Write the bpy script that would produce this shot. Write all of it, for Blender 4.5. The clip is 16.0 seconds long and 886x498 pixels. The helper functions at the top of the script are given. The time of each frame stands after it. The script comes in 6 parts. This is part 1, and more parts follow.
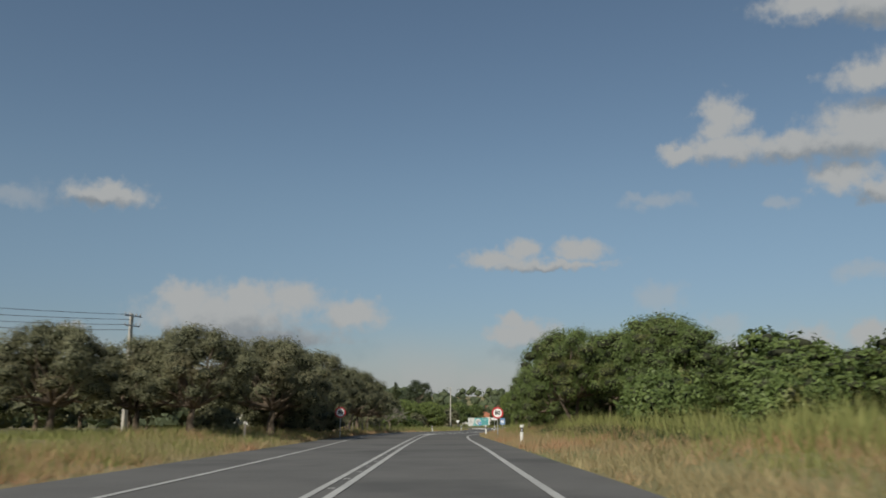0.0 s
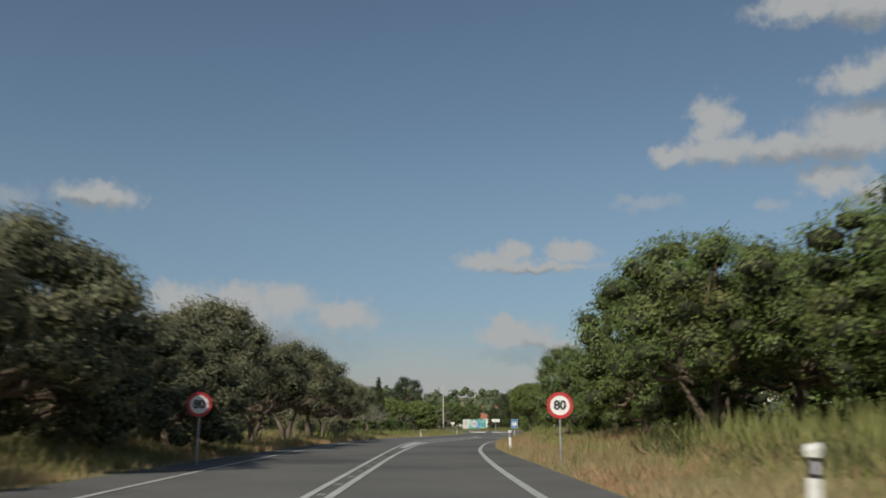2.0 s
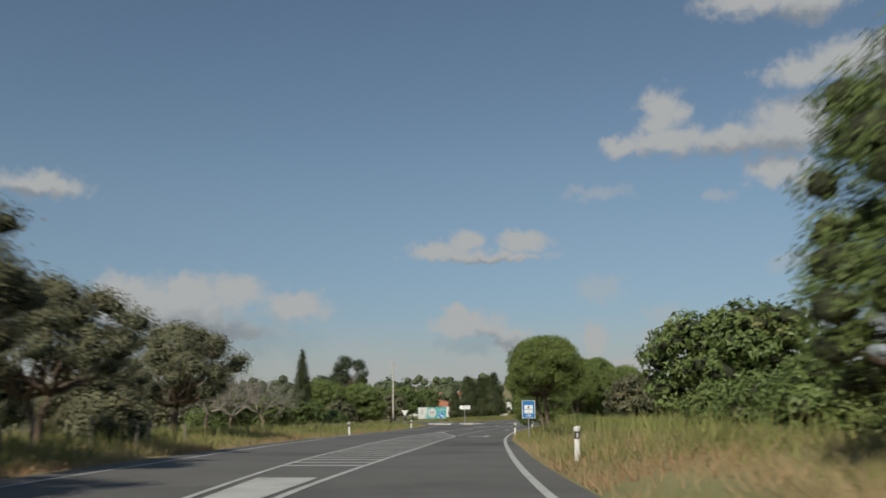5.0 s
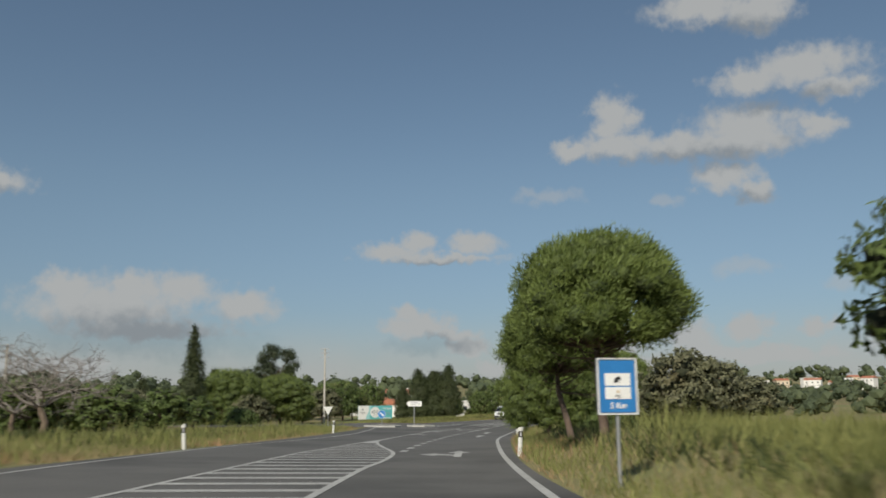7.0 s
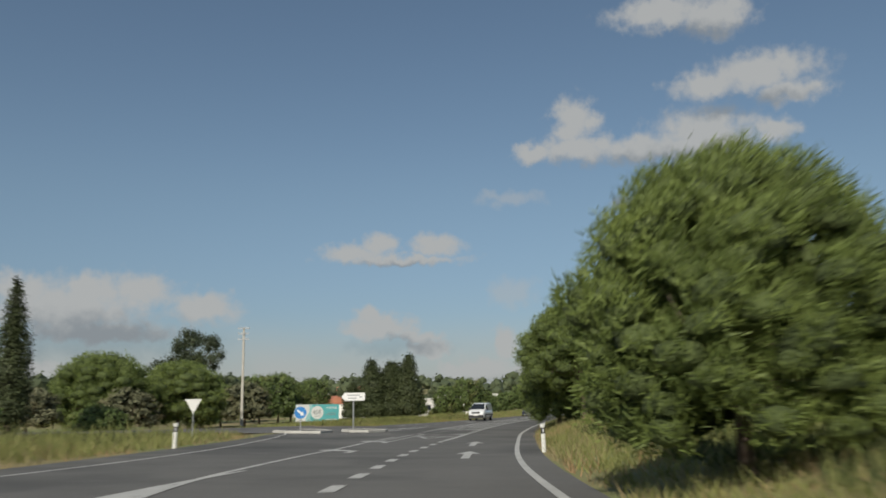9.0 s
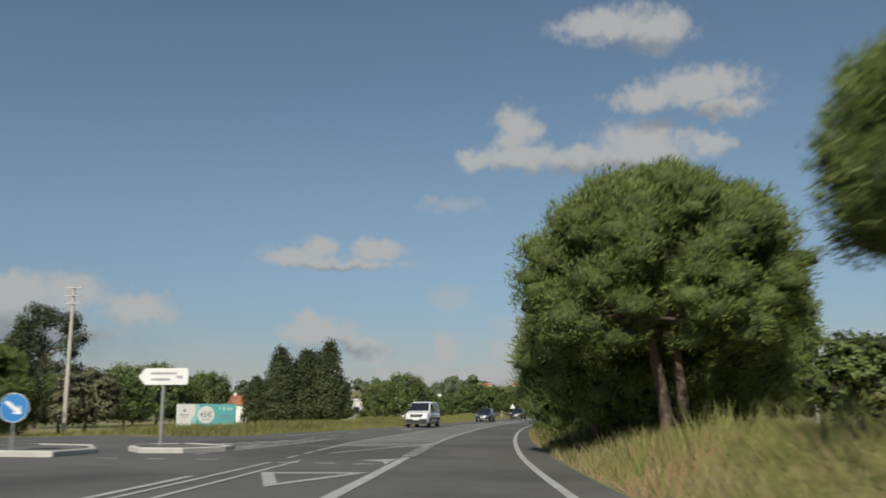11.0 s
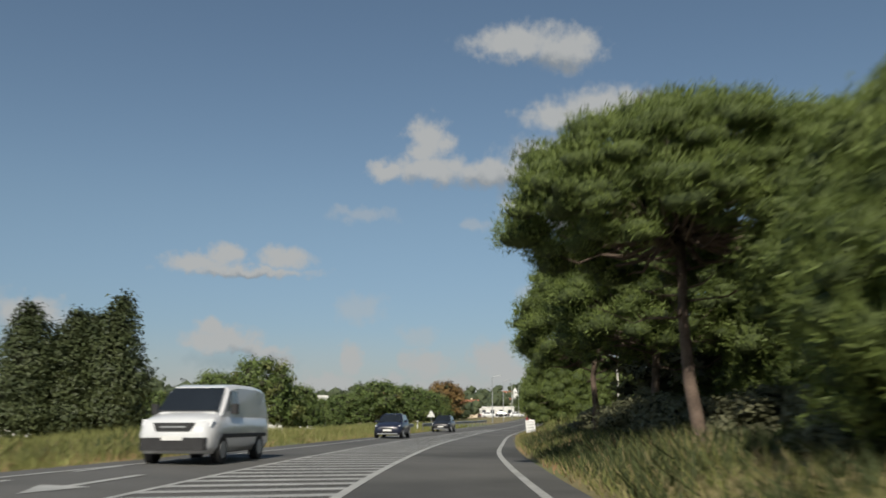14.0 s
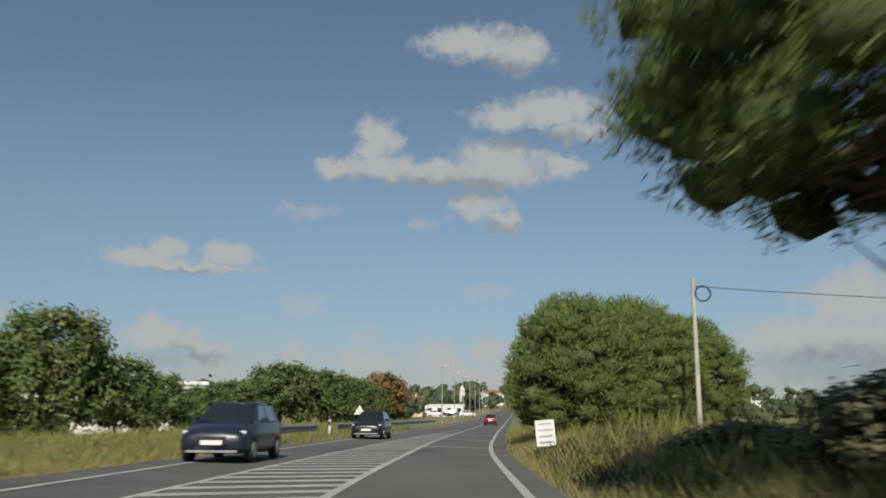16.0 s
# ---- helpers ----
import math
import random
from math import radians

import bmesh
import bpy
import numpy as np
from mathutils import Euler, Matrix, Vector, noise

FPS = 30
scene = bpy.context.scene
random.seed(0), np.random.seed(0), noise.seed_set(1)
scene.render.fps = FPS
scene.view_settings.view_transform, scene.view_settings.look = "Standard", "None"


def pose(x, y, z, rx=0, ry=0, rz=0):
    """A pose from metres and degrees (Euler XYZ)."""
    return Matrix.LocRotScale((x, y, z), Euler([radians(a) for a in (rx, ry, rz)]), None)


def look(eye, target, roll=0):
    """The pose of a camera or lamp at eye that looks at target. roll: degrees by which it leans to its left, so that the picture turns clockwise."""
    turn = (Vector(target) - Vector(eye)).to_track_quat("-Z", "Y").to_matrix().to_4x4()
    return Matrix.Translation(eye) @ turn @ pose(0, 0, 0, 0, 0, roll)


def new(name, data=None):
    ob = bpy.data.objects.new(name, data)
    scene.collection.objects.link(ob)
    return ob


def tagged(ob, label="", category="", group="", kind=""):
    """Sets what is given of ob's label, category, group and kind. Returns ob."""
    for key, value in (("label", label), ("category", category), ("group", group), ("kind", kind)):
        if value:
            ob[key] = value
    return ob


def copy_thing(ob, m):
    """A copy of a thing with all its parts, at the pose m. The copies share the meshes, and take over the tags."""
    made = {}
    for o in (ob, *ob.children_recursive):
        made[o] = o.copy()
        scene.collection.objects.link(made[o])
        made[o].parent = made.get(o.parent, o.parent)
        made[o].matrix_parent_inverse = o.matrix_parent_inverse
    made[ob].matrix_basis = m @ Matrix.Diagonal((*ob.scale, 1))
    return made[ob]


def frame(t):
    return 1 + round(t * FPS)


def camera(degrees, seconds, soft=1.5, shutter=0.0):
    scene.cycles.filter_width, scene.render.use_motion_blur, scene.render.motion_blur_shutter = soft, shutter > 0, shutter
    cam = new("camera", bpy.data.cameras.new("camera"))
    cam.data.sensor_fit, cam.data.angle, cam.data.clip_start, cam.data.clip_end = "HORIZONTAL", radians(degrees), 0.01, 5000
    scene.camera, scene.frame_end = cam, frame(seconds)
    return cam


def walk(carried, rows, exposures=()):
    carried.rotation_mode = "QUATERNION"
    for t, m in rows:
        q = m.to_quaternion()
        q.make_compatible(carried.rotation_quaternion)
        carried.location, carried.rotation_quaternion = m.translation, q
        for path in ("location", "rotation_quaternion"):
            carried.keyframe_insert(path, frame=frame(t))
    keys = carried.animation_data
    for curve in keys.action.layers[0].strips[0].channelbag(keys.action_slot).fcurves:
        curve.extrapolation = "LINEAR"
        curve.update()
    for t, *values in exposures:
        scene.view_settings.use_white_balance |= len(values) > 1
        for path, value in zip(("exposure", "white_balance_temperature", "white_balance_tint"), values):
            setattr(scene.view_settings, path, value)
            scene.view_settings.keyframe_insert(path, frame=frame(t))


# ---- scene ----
cam = camera(53.83, 16.0, soft=1.7, shutter=0.5)
PATH = [
    (0.0, pose(0.000, 0.000, 1.150, 100.803, -0.069, 0.038)),
    (0.5, pose(-0.039, 8.172, 1.100, 100.821, -0.026, -0.058)),
    (1.0, pose(-0.062, 16.362, 1.056, 100.908, -0.101, -0.228)),
    (1.5, pose(-0.062, 24.570, 1.018, 100.924, -0.054, -0.381)),
    (2.0, pose(-0.041, 32.795, 0.982, 100.920, -0.054, -0.506)),
    (2.5, pose(0.004, 41.038, 0.942, 100.862, -0.085, -0.730)),
    (3.0, pose(0.080, 49.298, 0.890, 100.747, 0.143, -0.947)),
    (3.5, pose(0.191, 57.573, 0.820, 100.605, 0.313, -1.173)),
    (4.0, pose(0.358, 65.856, 0.726, 100.383, 0.630, -1.740)),
    (6.5, pose(2.978, 107.297, 0.108, 100.227, 0.211, -6.245)),
    (7.0, pose(3.862, 115.494, -0.023, 100.294, 0.433, -6.813)),
    (7.5, pose(4.822, 123.624, -0.150, 100.279, 0.798, -7.343)),
    (8.0, pose(5.856, 131.685, -0.278, 100.230, 0.787, -7.968)),
    (8.5, pose(6.967, 139.677, -0.404, 100.296, 0.795, -8.528)),
    (11.0, pose(14.196, 178.565, -0.875, 100.690, 0.347, -13.312)),
    (11.5, pose(15.994, 186.131, -0.932, 100.813, 0.186, -14.182)),
    (12.0, pose(17.905, 193.622, -0.971, 100.964, 0.297, -15.188)),
    (12.5, pose(19.937, 201.035, -0.992, 101.092, 0.284, -16.245)),
    (13.0, pose(22.105, 208.398, -0.998, 101.180, -0.282, -17.377)),
    (13.5, pose(24.419, 215.758, -0.990, 101.297, -0.016, -18.307)),
    (14.0, pose(26.876, 223.113, -0.969, 101.367, 0.108, -19.416)),
    (14.5, pose(29.479, 230.461, -0.937, 101.464, 0.195, -20.389)),
    (15.0, pose(32.220, 237.802, -0.899, 101.458, 0.055, -21.347)),
    (15.5, pose(35.091, 245.135, -0.865, 101.374, -0.110, -22.175)),
    (16.0, pose(38.084, 252.462, -0.837, 101.342, -0.339, -23.088)),
]
walk(cam, PATH, [(0.0, -0.31), (16.0, -0.18)])


# ---- light ----
SUN_AZ, SUN_EL = 207.0, 39.0          # degrees clockwise from +y, and above the horizon
sun_dir = Vector((math.sin(radians(SUN_AZ)) * math.cos(radians(SUN_EL)),
                  math.cos(radians(SUN_AZ)) * math.cos(radians(SUN_EL)), math.sin(radians(SUN_EL))))
sun_lamp = bpy.data.lights.new("sun", "SUN")
sun_lamp.energy, sun_lamp.angle, sun_lamp.color = 5.0, radians(0.55), (1.0, 0.93, 0.80)
sun = new("sun", sun_lamp)
sun.matrix_world = look(sun_dir * 60, (0, 0, 0))

# clouds: azimuth, elevation, half width, half height, in degrees
CLOUDS = []
CLOUDS.append([(15.4, 16.4, 1.31, 0.65), (18.5, 18.3, 1.59, 1.51), (18.8, 16.6, 3.18, 0.93), (22.6, 16.3, 2.99, 0.86), (26.8, 17.1, 3.37, 1.43), (26.1, 16.1, 4.29, 0.93), (31.2, 16.7, 1.42, 0.72)])
CLOUDS.append([(30.5, 20.3, 3.63, 1.22), (27.4, 19.8, 2.67, 0.86), (32.3, 18.8, 2.08, 0.79), (24.7, 24.6, 3.35, 1.15), (28.1, 24.0, 2.35, 1.36)])
CLOUDS.append([(25.4, 14.2, 2.22, 0.93), (27.1, 13.1, 1.29, 0.72)])
CLOUDS.append([(3.5, 10.1, 2.26, 0.65), (5.3, 10.7, 1.24, 0.72), (9.0, 10.6, 1.90, 0.72), (6.7, 9.7, 4.55, 0.39)])
CLOUDS.append([(-14.3, 6.2, 4.87, 1.86), (-16.6, 7.4, 1.99, 1.00), (-12.7, 7.4, 1.81, 1.08), (-10.0, 7.4, 2.10, 1.22), (-6.0, 6.4, 2.09, 1.08), (-12.2, 4.9, 5.40, 0.79)])
CLOUDS.append([(5.2, 5.2, 2.45, 0.93), (4.5, 6.0, 1.08, 0.65), (7.4, 4.7, 2.09, 0.50)])
CLOUDS.append([(26.0, 4.7, 1.51, 1.00), (30.0, 4.7, 1.37, 0.57), (26.9, 3.0, 6.82, 0.65), (23.5, 3.1, 1.97, 0.93)])
CLOUDS.append([(-21.7, 13.4, 2.65, 0.85), (-17.3, 2.6, 5.02, 0.72), (-23.3, 5.0, 1.08, 0.50)])
CLOUDS.append([(48.6, 7.4, 3.07, 1.97), (45.7, 5.1, 4.50, 1.61), (49.7, 4.9, 2.88, 1.97)])
CLOUDS.append([(11.5, 2.4, 3.2, 1.0), (15.5, 2.3, 3.4, 1.0), (20.0, 2.2, 3.6, 1.1), (13.4, 4.1, 0.95, 1.1), (8.6, 3.9, 1.4, 0.9), (18.2, 3.8, 1.9, 1.0), (22.8, 4.1, 1.7, 1.3)])
CLOUDS.append([(38.0, 3.6, 7.18, 0.79)])

# thin wisps that let the blue through
WISPS = [(14.0, 13.6, 2.6, 0.6), (21.6, 12.9, 1.2, 0.5), (26.2, 8.5, 2.2, 0.7), (31.9, 7.2, 1.6, 0.6), (-26.8, 12.9, 2.4, 0.8), (17.7, 5.6, 1.6, 0.9),
         (14.0, 7.4, 1.8, 1.2), (30.6, 16.5, 2.2, 0.9)]
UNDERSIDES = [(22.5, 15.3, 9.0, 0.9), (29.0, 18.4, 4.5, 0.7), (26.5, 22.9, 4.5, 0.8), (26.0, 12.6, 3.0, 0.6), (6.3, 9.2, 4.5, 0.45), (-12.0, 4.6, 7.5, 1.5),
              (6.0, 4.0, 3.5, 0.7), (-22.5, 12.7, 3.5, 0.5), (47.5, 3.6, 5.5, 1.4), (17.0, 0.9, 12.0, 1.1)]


def make_world():
    world = bpy.data.worlds.new("sky")
    world.use_nodes = True
    scene.world = world
    nt = world.node_tree
    nt.nodes.clear()

    def node(kind, **kw):
        n = nt.nodes.new(kind)
        for k, v in kw.items():
            if k == "op":
                n.operation = v
        return n

    def math_node(op, a, b=None, clamp=False):
        n = node("ShaderNodeMath", op=op)
        n.use_clamp = clamp
        for i, v in enumerate((a, b)):
            if v is None:
                continue
            if isinstance(v, (int, float)):
                n.inputs[i].default_value = v
            else:
                nt.links.new(v, n.inputs[i])
        return n.outputs[0]

    def ranged(value, a, b, c=0.0, d=1.0):
        n = node("ShaderNodeMapRange")
        n.interpolation_type = "SMOOTHSTEP"
        nt.links.new(value, n.inputs["Value"])
        for k, v in (("From Min", a), ("From Max", b), ("To Min", c), ("To Max", d)):
            n.inputs[k].default_value = v
        return n.outputs["Result"]

    sky = node("ShaderNodeTexSky")
    sky.sky_type, sky.sun_disc = "NISHITA", False
    sky.sun_elevation, sky.sun_rotation = radians(SUN_EL), radians(SUN_AZ)
    sky.altitude, sky.air_density, sky.dust_density, sky.ozone_density = 50, 1.0, 1.0, 1.6
    coord = node("ShaderNodeTexCoord")
    split = node("ShaderNodeSeparateXYZ")
    nt.links.new(coord.outputs["Generated"], split.inputs[0])
    az = math_node("MULTIPLY", math_node("ARCTAN2", split.outputs[0], split.outputs[1]), 57.2958)
    el = math_node("MULTIPLY", math_node("ARCSINE", split.outputs[2]), 57.2958)
    flat = node("ShaderNodeCombineXYZ")
    nt.links.new(az, flat.inputs[0])
    nt.links.new(el, flat.inputs[1])

    def fractal(scale, detail, rough, seed, where=None):
        n = node("ShaderNodeTexNoise")
        n.noise_dimensions = "4D"
        n.inputs["W"].default_value = seed
        n.inputs["Scale"].default_value, n.inputs["Detail"].default_value = scale, detail
        n.inputs["Roughness"].default_value = rough
        nt.links.new((where or flat).outputs[0], n.inputs["Vector"])
        return n

    warp = fractal(0.9, 5.0, 0.55, 3.1)
    shift = node("ShaderNodeVectorMath", op="SUBTRACT")
    nt.links.new(warp.outputs["Color"], shift.inputs[0])
    shift.inputs[1].default_value = (0.5, 0.5, 0.5)
    grow = node("ShaderNodeVectorMath", op="MULTIPLY")
    nt.links.new(shift.outputs[0], grow.inputs[0])
    grow.inputs[1].default_value = (2.6, 1.6, 0.0)
    bent = node("ShaderNodeVectorMath", op="ADD")
    nt.links.new(flat.outputs[0], bent.inputs[0])
    nt.links.new(grow.outputs[0], bent.inputs[1])

    def nearest_of(blobs):
        """Distance to the nearest of the rounded blobs, in their half sizes."""
        nearest = None
        for a, e, w, h in blobs:
            m = node("ShaderNodeMapping")
            nt.links.new(bent.outputs[0], m.inputs["Vector"])
            m.inputs["Location"].default_value = (-a / w, -e / h, 0)
            m.inputs["Scale"].default_value = (1 / w, 1 / h, 1)
            d = node("ShaderNodeVectorMath", op="LENGTH")
            nt.links.new(m.outputs[0], d.inputs[0])
            d = d.outputs["Value"]
            if nearest is None:
                nearest = d
            else:
                n = node("ShaderNodeMath", op="SMOOTH_MIN")
                nt.links.new(nearest, n.inputs[0])
                nt.links.new(d, n.inputs[1])
                n.inputs[2].default_value = 0.25
                nearest = n.outputs[0]
        return nearest

    puff = fractal(0.95, 8.0, 0.56, 9.4).outputs["Fac"]
    body = math_node("ADD", math_node("SUBTRACT", 1.32, nearest_of([b for bank in CLOUDS for b in bank])),
                     math_node("MULTIPLY", math_node("SUBTRACT", puff, 0.5), 1.45))
    cover = math_node("MULTIPLY", ranged(body, -0.05, 0.90), ranged(el, 0.0, 6.0, 0.90, 0.94))
    thin = math_node("ADD", math_node("SUBTRACT", 1.1, nearest_of(WISPS)), math_node("MULTIPLY", math_node("SUBTRACT", puff, 0.5), 1.5))
    cover = math_node("MAXIMUM", cover, ranged(thin, -0.1, 0.9, 0.0, 0.42))
    # a thin veil low over the horizon
    haze_noise = fractal(0.22, 5.0, 0.6, 1.7).outputs["Fac"]
    low = math_node("MULTIPLY", ranged(el, 1.0, 6.5, 1.0, 0.0), ranged(haze_noise, 0.34, 0.6, 0.55, 0.85))
    cover = math_node("MAXIMUM", cover, low)
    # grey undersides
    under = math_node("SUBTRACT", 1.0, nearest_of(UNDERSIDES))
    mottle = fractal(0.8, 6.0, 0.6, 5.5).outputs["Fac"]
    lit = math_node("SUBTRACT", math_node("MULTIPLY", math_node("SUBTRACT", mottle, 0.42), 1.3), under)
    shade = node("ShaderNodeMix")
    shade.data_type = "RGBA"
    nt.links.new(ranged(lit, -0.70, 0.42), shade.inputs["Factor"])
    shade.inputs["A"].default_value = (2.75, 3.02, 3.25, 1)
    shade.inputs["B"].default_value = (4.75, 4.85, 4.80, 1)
    mixed = node("ShaderNodeMix")
    mixed.data_type = "RGBA"
    nt.links.new(cover, mixed.inputs["Factor"])
    hazy = node("ShaderNodeMix")
    hazy.data_type, hazy.blend_type = "RGBA", "MULTIPLY"
    hazy.inputs["Factor"].default_value = 1.0
    nt.links.new(sky.outputs[0], hazy.inputs["A"])
    tint = node("ShaderNodeMix")
    tint.data_type = "RGBA"
    nt.links.new(ranged(el, 0.0, 15.0), tint.inputs["Factor"])
    tint.inputs["A"].default_value = (0.90, 0.965, 1.08, 1)
    tint.inputs["B"].default_value = (0.970, 0.978, 0.910, 1)
    nt.links.new(tint.outputs["Result"], hazy.inputs["B"])
    deep = node("ShaderNodeVectorMath", op="SCALE")
    nt.links.new(hazy.outputs["Result"], deep.inputs[0])
    nt.links.new(ranged(el, 0.0, 16.0, 0.70, 0.95), deep.inputs["Scale"])
    nt.links.new(deep.outputs[0], mixed.inputs["A"])
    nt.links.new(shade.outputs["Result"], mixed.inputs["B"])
    back = node("ShaderNodeBackground")
    back.inputs["Strength"].default_value = 0.104
    nt.links.new(mixed.outputs["Result"], back.inputs["Color"])
    out = node("ShaderNodeOutputWorld")
    nt.links.new(back.outputs[0], out.inputs["Surface"])


make_world()


# ---- materials ----
def material(name, low, high, rough=0.8, scale=3.0, fine=40.0, bump=0.3, metal=0.0, depth=0.01,
             island=0.0, thing=0.0, translucent=0.0, spots=None, spot_scale=0.2, spot_at=0.58, coat=0.0):
    """A surface whose colour runs from low to high by noise at two sizes, with fine relief."""
    m = bpy.data.materials.new(name)
    m.use_nodes = True
    nt = m.node_tree
    bsdf = nt.nodes["Principled BSDF"]
    geo = nt.nodes.new("ShaderNodeNewGeometry")

    def noise_at(s, detail):
        n = nt.nodes.new("ShaderNodeTexNoise")
        n.inputs["Scale"].default_value, n.inputs["Detail"].default_value = s, detail
        n.inputs["Roughness"].default_value = 0.6
        nt.links.new(geo.outputs["Position"], n.inputs["Vector"])
        return n.outputs["Fac"]

    def calc(op, a, b):
        n = nt.nodes.new("ShaderNodeMath")
        n.operation = op
        for i, v in enumerate((a, b)):
            if isinstance(v, (int, float)):
                n.inputs[i].default_value = v
            else:
                nt.links.new(v, n.inputs[i])
        return n.outputs[0]

    def blend(fac, a, b):
        n = nt.nodes.new("ShaderNodeMix")
        n.data_type = "RGBA"
        nt.links.new(fac, n.inputs["Factor"])
        for k, v in (("A", a), ("B", b)):
            if isinstance(v, tuple):
                n.inputs[k].default_value = (*v, 1)
            else:
                nt.links.new(v, n.inputs[k])
        return n.outputs["Result"]

    def ramp(value, a, b):
        n = nt.nodes.new("ShaderNodeMapRange")
        nt.links.new(value, n.inputs["Value"])
        n.inputs["From Min"].default_value, n.inputs["From Max"].default_value = a, b
        return n.outputs["Result"]

    big, small = noise_at(scale, 4.0), noise_at(fine, 3.0)
    fac = calc("ADD", calc("MULTIPLY", big, 0.62), calc("MULTIPLY", small, 0.38))
    fac = ramp(fac, 0.34, 0.66)
    if island:
        fac = calc("ADD", calc("MULTIPLY", fac, 1 - island), calc("MULTIPLY", geo.outputs["Random Per Island"], island))
    if thing:
        info = nt.nodes.new("ShaderNodeObjectInfo")
        fac = calc("ADD", calc("MULTIPLY", fac, 1 - thing), calc("MULTIPLY", info.outputs["Random"], thing))
    colour = blend(fac, low, high)
    if spots:
        colour = blend(ramp(noise_at(spot_scale, 5.0), spot_at - 0.06, spot_at + 0.1), colour, spots)
    nt.links.new(colour, bsdf.inputs["Base Color"])
    bsdf.inputs["Roughness"].default_value, bsdf.inputs["Metallic"].default_value = rough, metal
    bsdf.inputs["Coat Weight"].default_value = coat
    if bump:
        b = nt.nodes.new("ShaderNodeBump")
        b.inputs["Strength"].default_value, b.inputs["Distance"].default_value = bump, depth
        nt.links.new(small, b.inputs["Height"])
        nt.links.new(b.outputs[0], bsdf.inputs["Normal"])
    if translucent:
        out = nt.nodes["Material Output"]
        tr = nt.nodes.new("ShaderNodeBsdfTranslucent")
        nt.links.new(colour, tr.inputs["Color"])
        mix = nt.nodes.new("ShaderNodeMixShader")
        mix.inputs[0].default_value = translucent
        nt.links.new(bsdf.outputs[0], mix.inputs[1])
        nt.links.new(tr.outputs[0], mix.inputs[2])
        nt.links.new(mix.outputs[0], out.inputs["Surface"])
        bsdf.inputs["Specular IOR Level"].default_value = 0.35
    return m


ASPHALT = material("asphalt", (0.083, 0.081, 0.075), (0.122, 0.119, 0.110), 0.88, 0.35, 90, 0.35, depth=0.004,
                   spots=(0.052, 0.051, 0.048), spot_scale=0.11, spot_at=0.56)
OLD_ASPHALT = material("worn_asphalt", (0.095, 0.092, 0.085), (0.15, 0.145, 0.13), 0.92, 0.5, 70, 0.4, depth=0.006)
PAINT = material("road_paint", (0.30, 0.30, 0.285), (0.47, 0.47, 0.445), 0.7, 0.9, 60, 0.2, depth=0.003,
                 spots=(0.18, 0.18, 0.17), spot_scale=2.5, spot_at=0.66)
SOIL = material("verge_soil", (0.13, 0.105, 0.048), (0.30, 0.24, 0.115), 0.95, 0.12, 6, 0.6, depth=0.05,
                spots=(0.13, 0.16, 0.05), spot_scale=0.05, spot_at=0.52)
DRY_GRASS = material("dry_grass", (0.23, 0.19, 0.095), (0.43, 0.36, 0.195), 0.85, 0.25, 5, 0, island=0.5, translucent=0.3,
                     spots=(0.44, 0.26, 0.15), spot_scale=0.16, spot_at=0.53)
GREEN_GRASS = material("green_grass", (0.13, 0.155, 0.045), (0.36, 0.36, 0.13), 0.8, 0.3, 5, 0, island=0.5, translucent=0.35)
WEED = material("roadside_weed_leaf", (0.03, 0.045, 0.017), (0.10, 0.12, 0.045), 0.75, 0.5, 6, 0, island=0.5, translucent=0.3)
OAK_LEAF = material("oak_leaf", (0.058, 0.064, 0.034), (0.235, 0.235, 0.130), 0.6, 0.6, 4, 0, island=0.35, translucent=0.18,
                    spots=(0.15, 0.13, 0.066), spot_scale=0.35, spot_at=0.60)
GREEN_LEAF = material("broad_leaf", (0.046, 0.076, 0.020), (0.205, 0.270, 0.080), 0.55, 0.6, 4, 0, island=0.35, translucent=0.25,
                      spots=(0.18, 0.155, 0.055), spot_scale=0.3, spot_at=0.62)
PINE_LEAF = material("pine_needle", (0.050, 0.078, 0.020), (0.250, 0.315, 0.084), 0.6, 0.9, 5, 0, island=0.25, translucent=0.28)
# crown cores: the shade between leaves is put into these two dark colours
SHADED_PINE_CORE = material("shaded_pine_core", (0.026, 0.040, 0.011), (0.105, 0.138, 0.038), 0.9, 1.2, 9, 1.0, depth=0.10)
SHADED_CORE = material("shaded_core", (0.014, 0.017, 0.008), (0.042, 0.048, 0.020), 0.95, 1.5, 20, 0.6, depth=0.03)
CYPRESS_LEAF = material("cypress_leaf", (0.028, 0.042, 0.016), (0.085, 0.102, 0.038), 0.6, 0.6, 6, 0, island=0.5, translucent=0.1)
GUM_LEAF = material("eucalyptus_leaf", (0.030, 0.045, 0.025), (0.080, 0.100, 0.050), 0.5, 0.5, 6, 0, island=0.5, translucent=0.15)
RED_LEAF = material("autumn_leaf", (0.12, 0.075, 0.03), (0.27, 0.17, 0.06), 0.6, 0.5, 6, 0, island=0.5, translucent=0.2)
FAR_LEAF = material("far_wood_leaf", (0.030, 0.045, 0.022), (0.085, 0.105, 0.045), 0.8, 0.03, 0.5, 0, island=0.5)
BARK = material("bark", (0.06, 0.045, 0.032), (0.19, 0.145, 0.105), 0.95, 2.0, 26, 0.9, depth=0.03)
PINE_BARK = material("pine_bark", (0.065, 0.048, 0.038), (0.20, 0.145, 0.112), 0.95, 2.5, 22, 0.9, depth=0.03)
DEAD_WOOD = material("grey_twig", (0.13, 0.115, 0.10), (0.28, 0.25, 0.22), 0.95, 3, 30, 0.5)
GALV = material("galvanised_steel", (0.33, 0.34, 0.35), (0.50, 0.51, 0.52), 0.5, 3, 40, 0.1, metal=0.7)
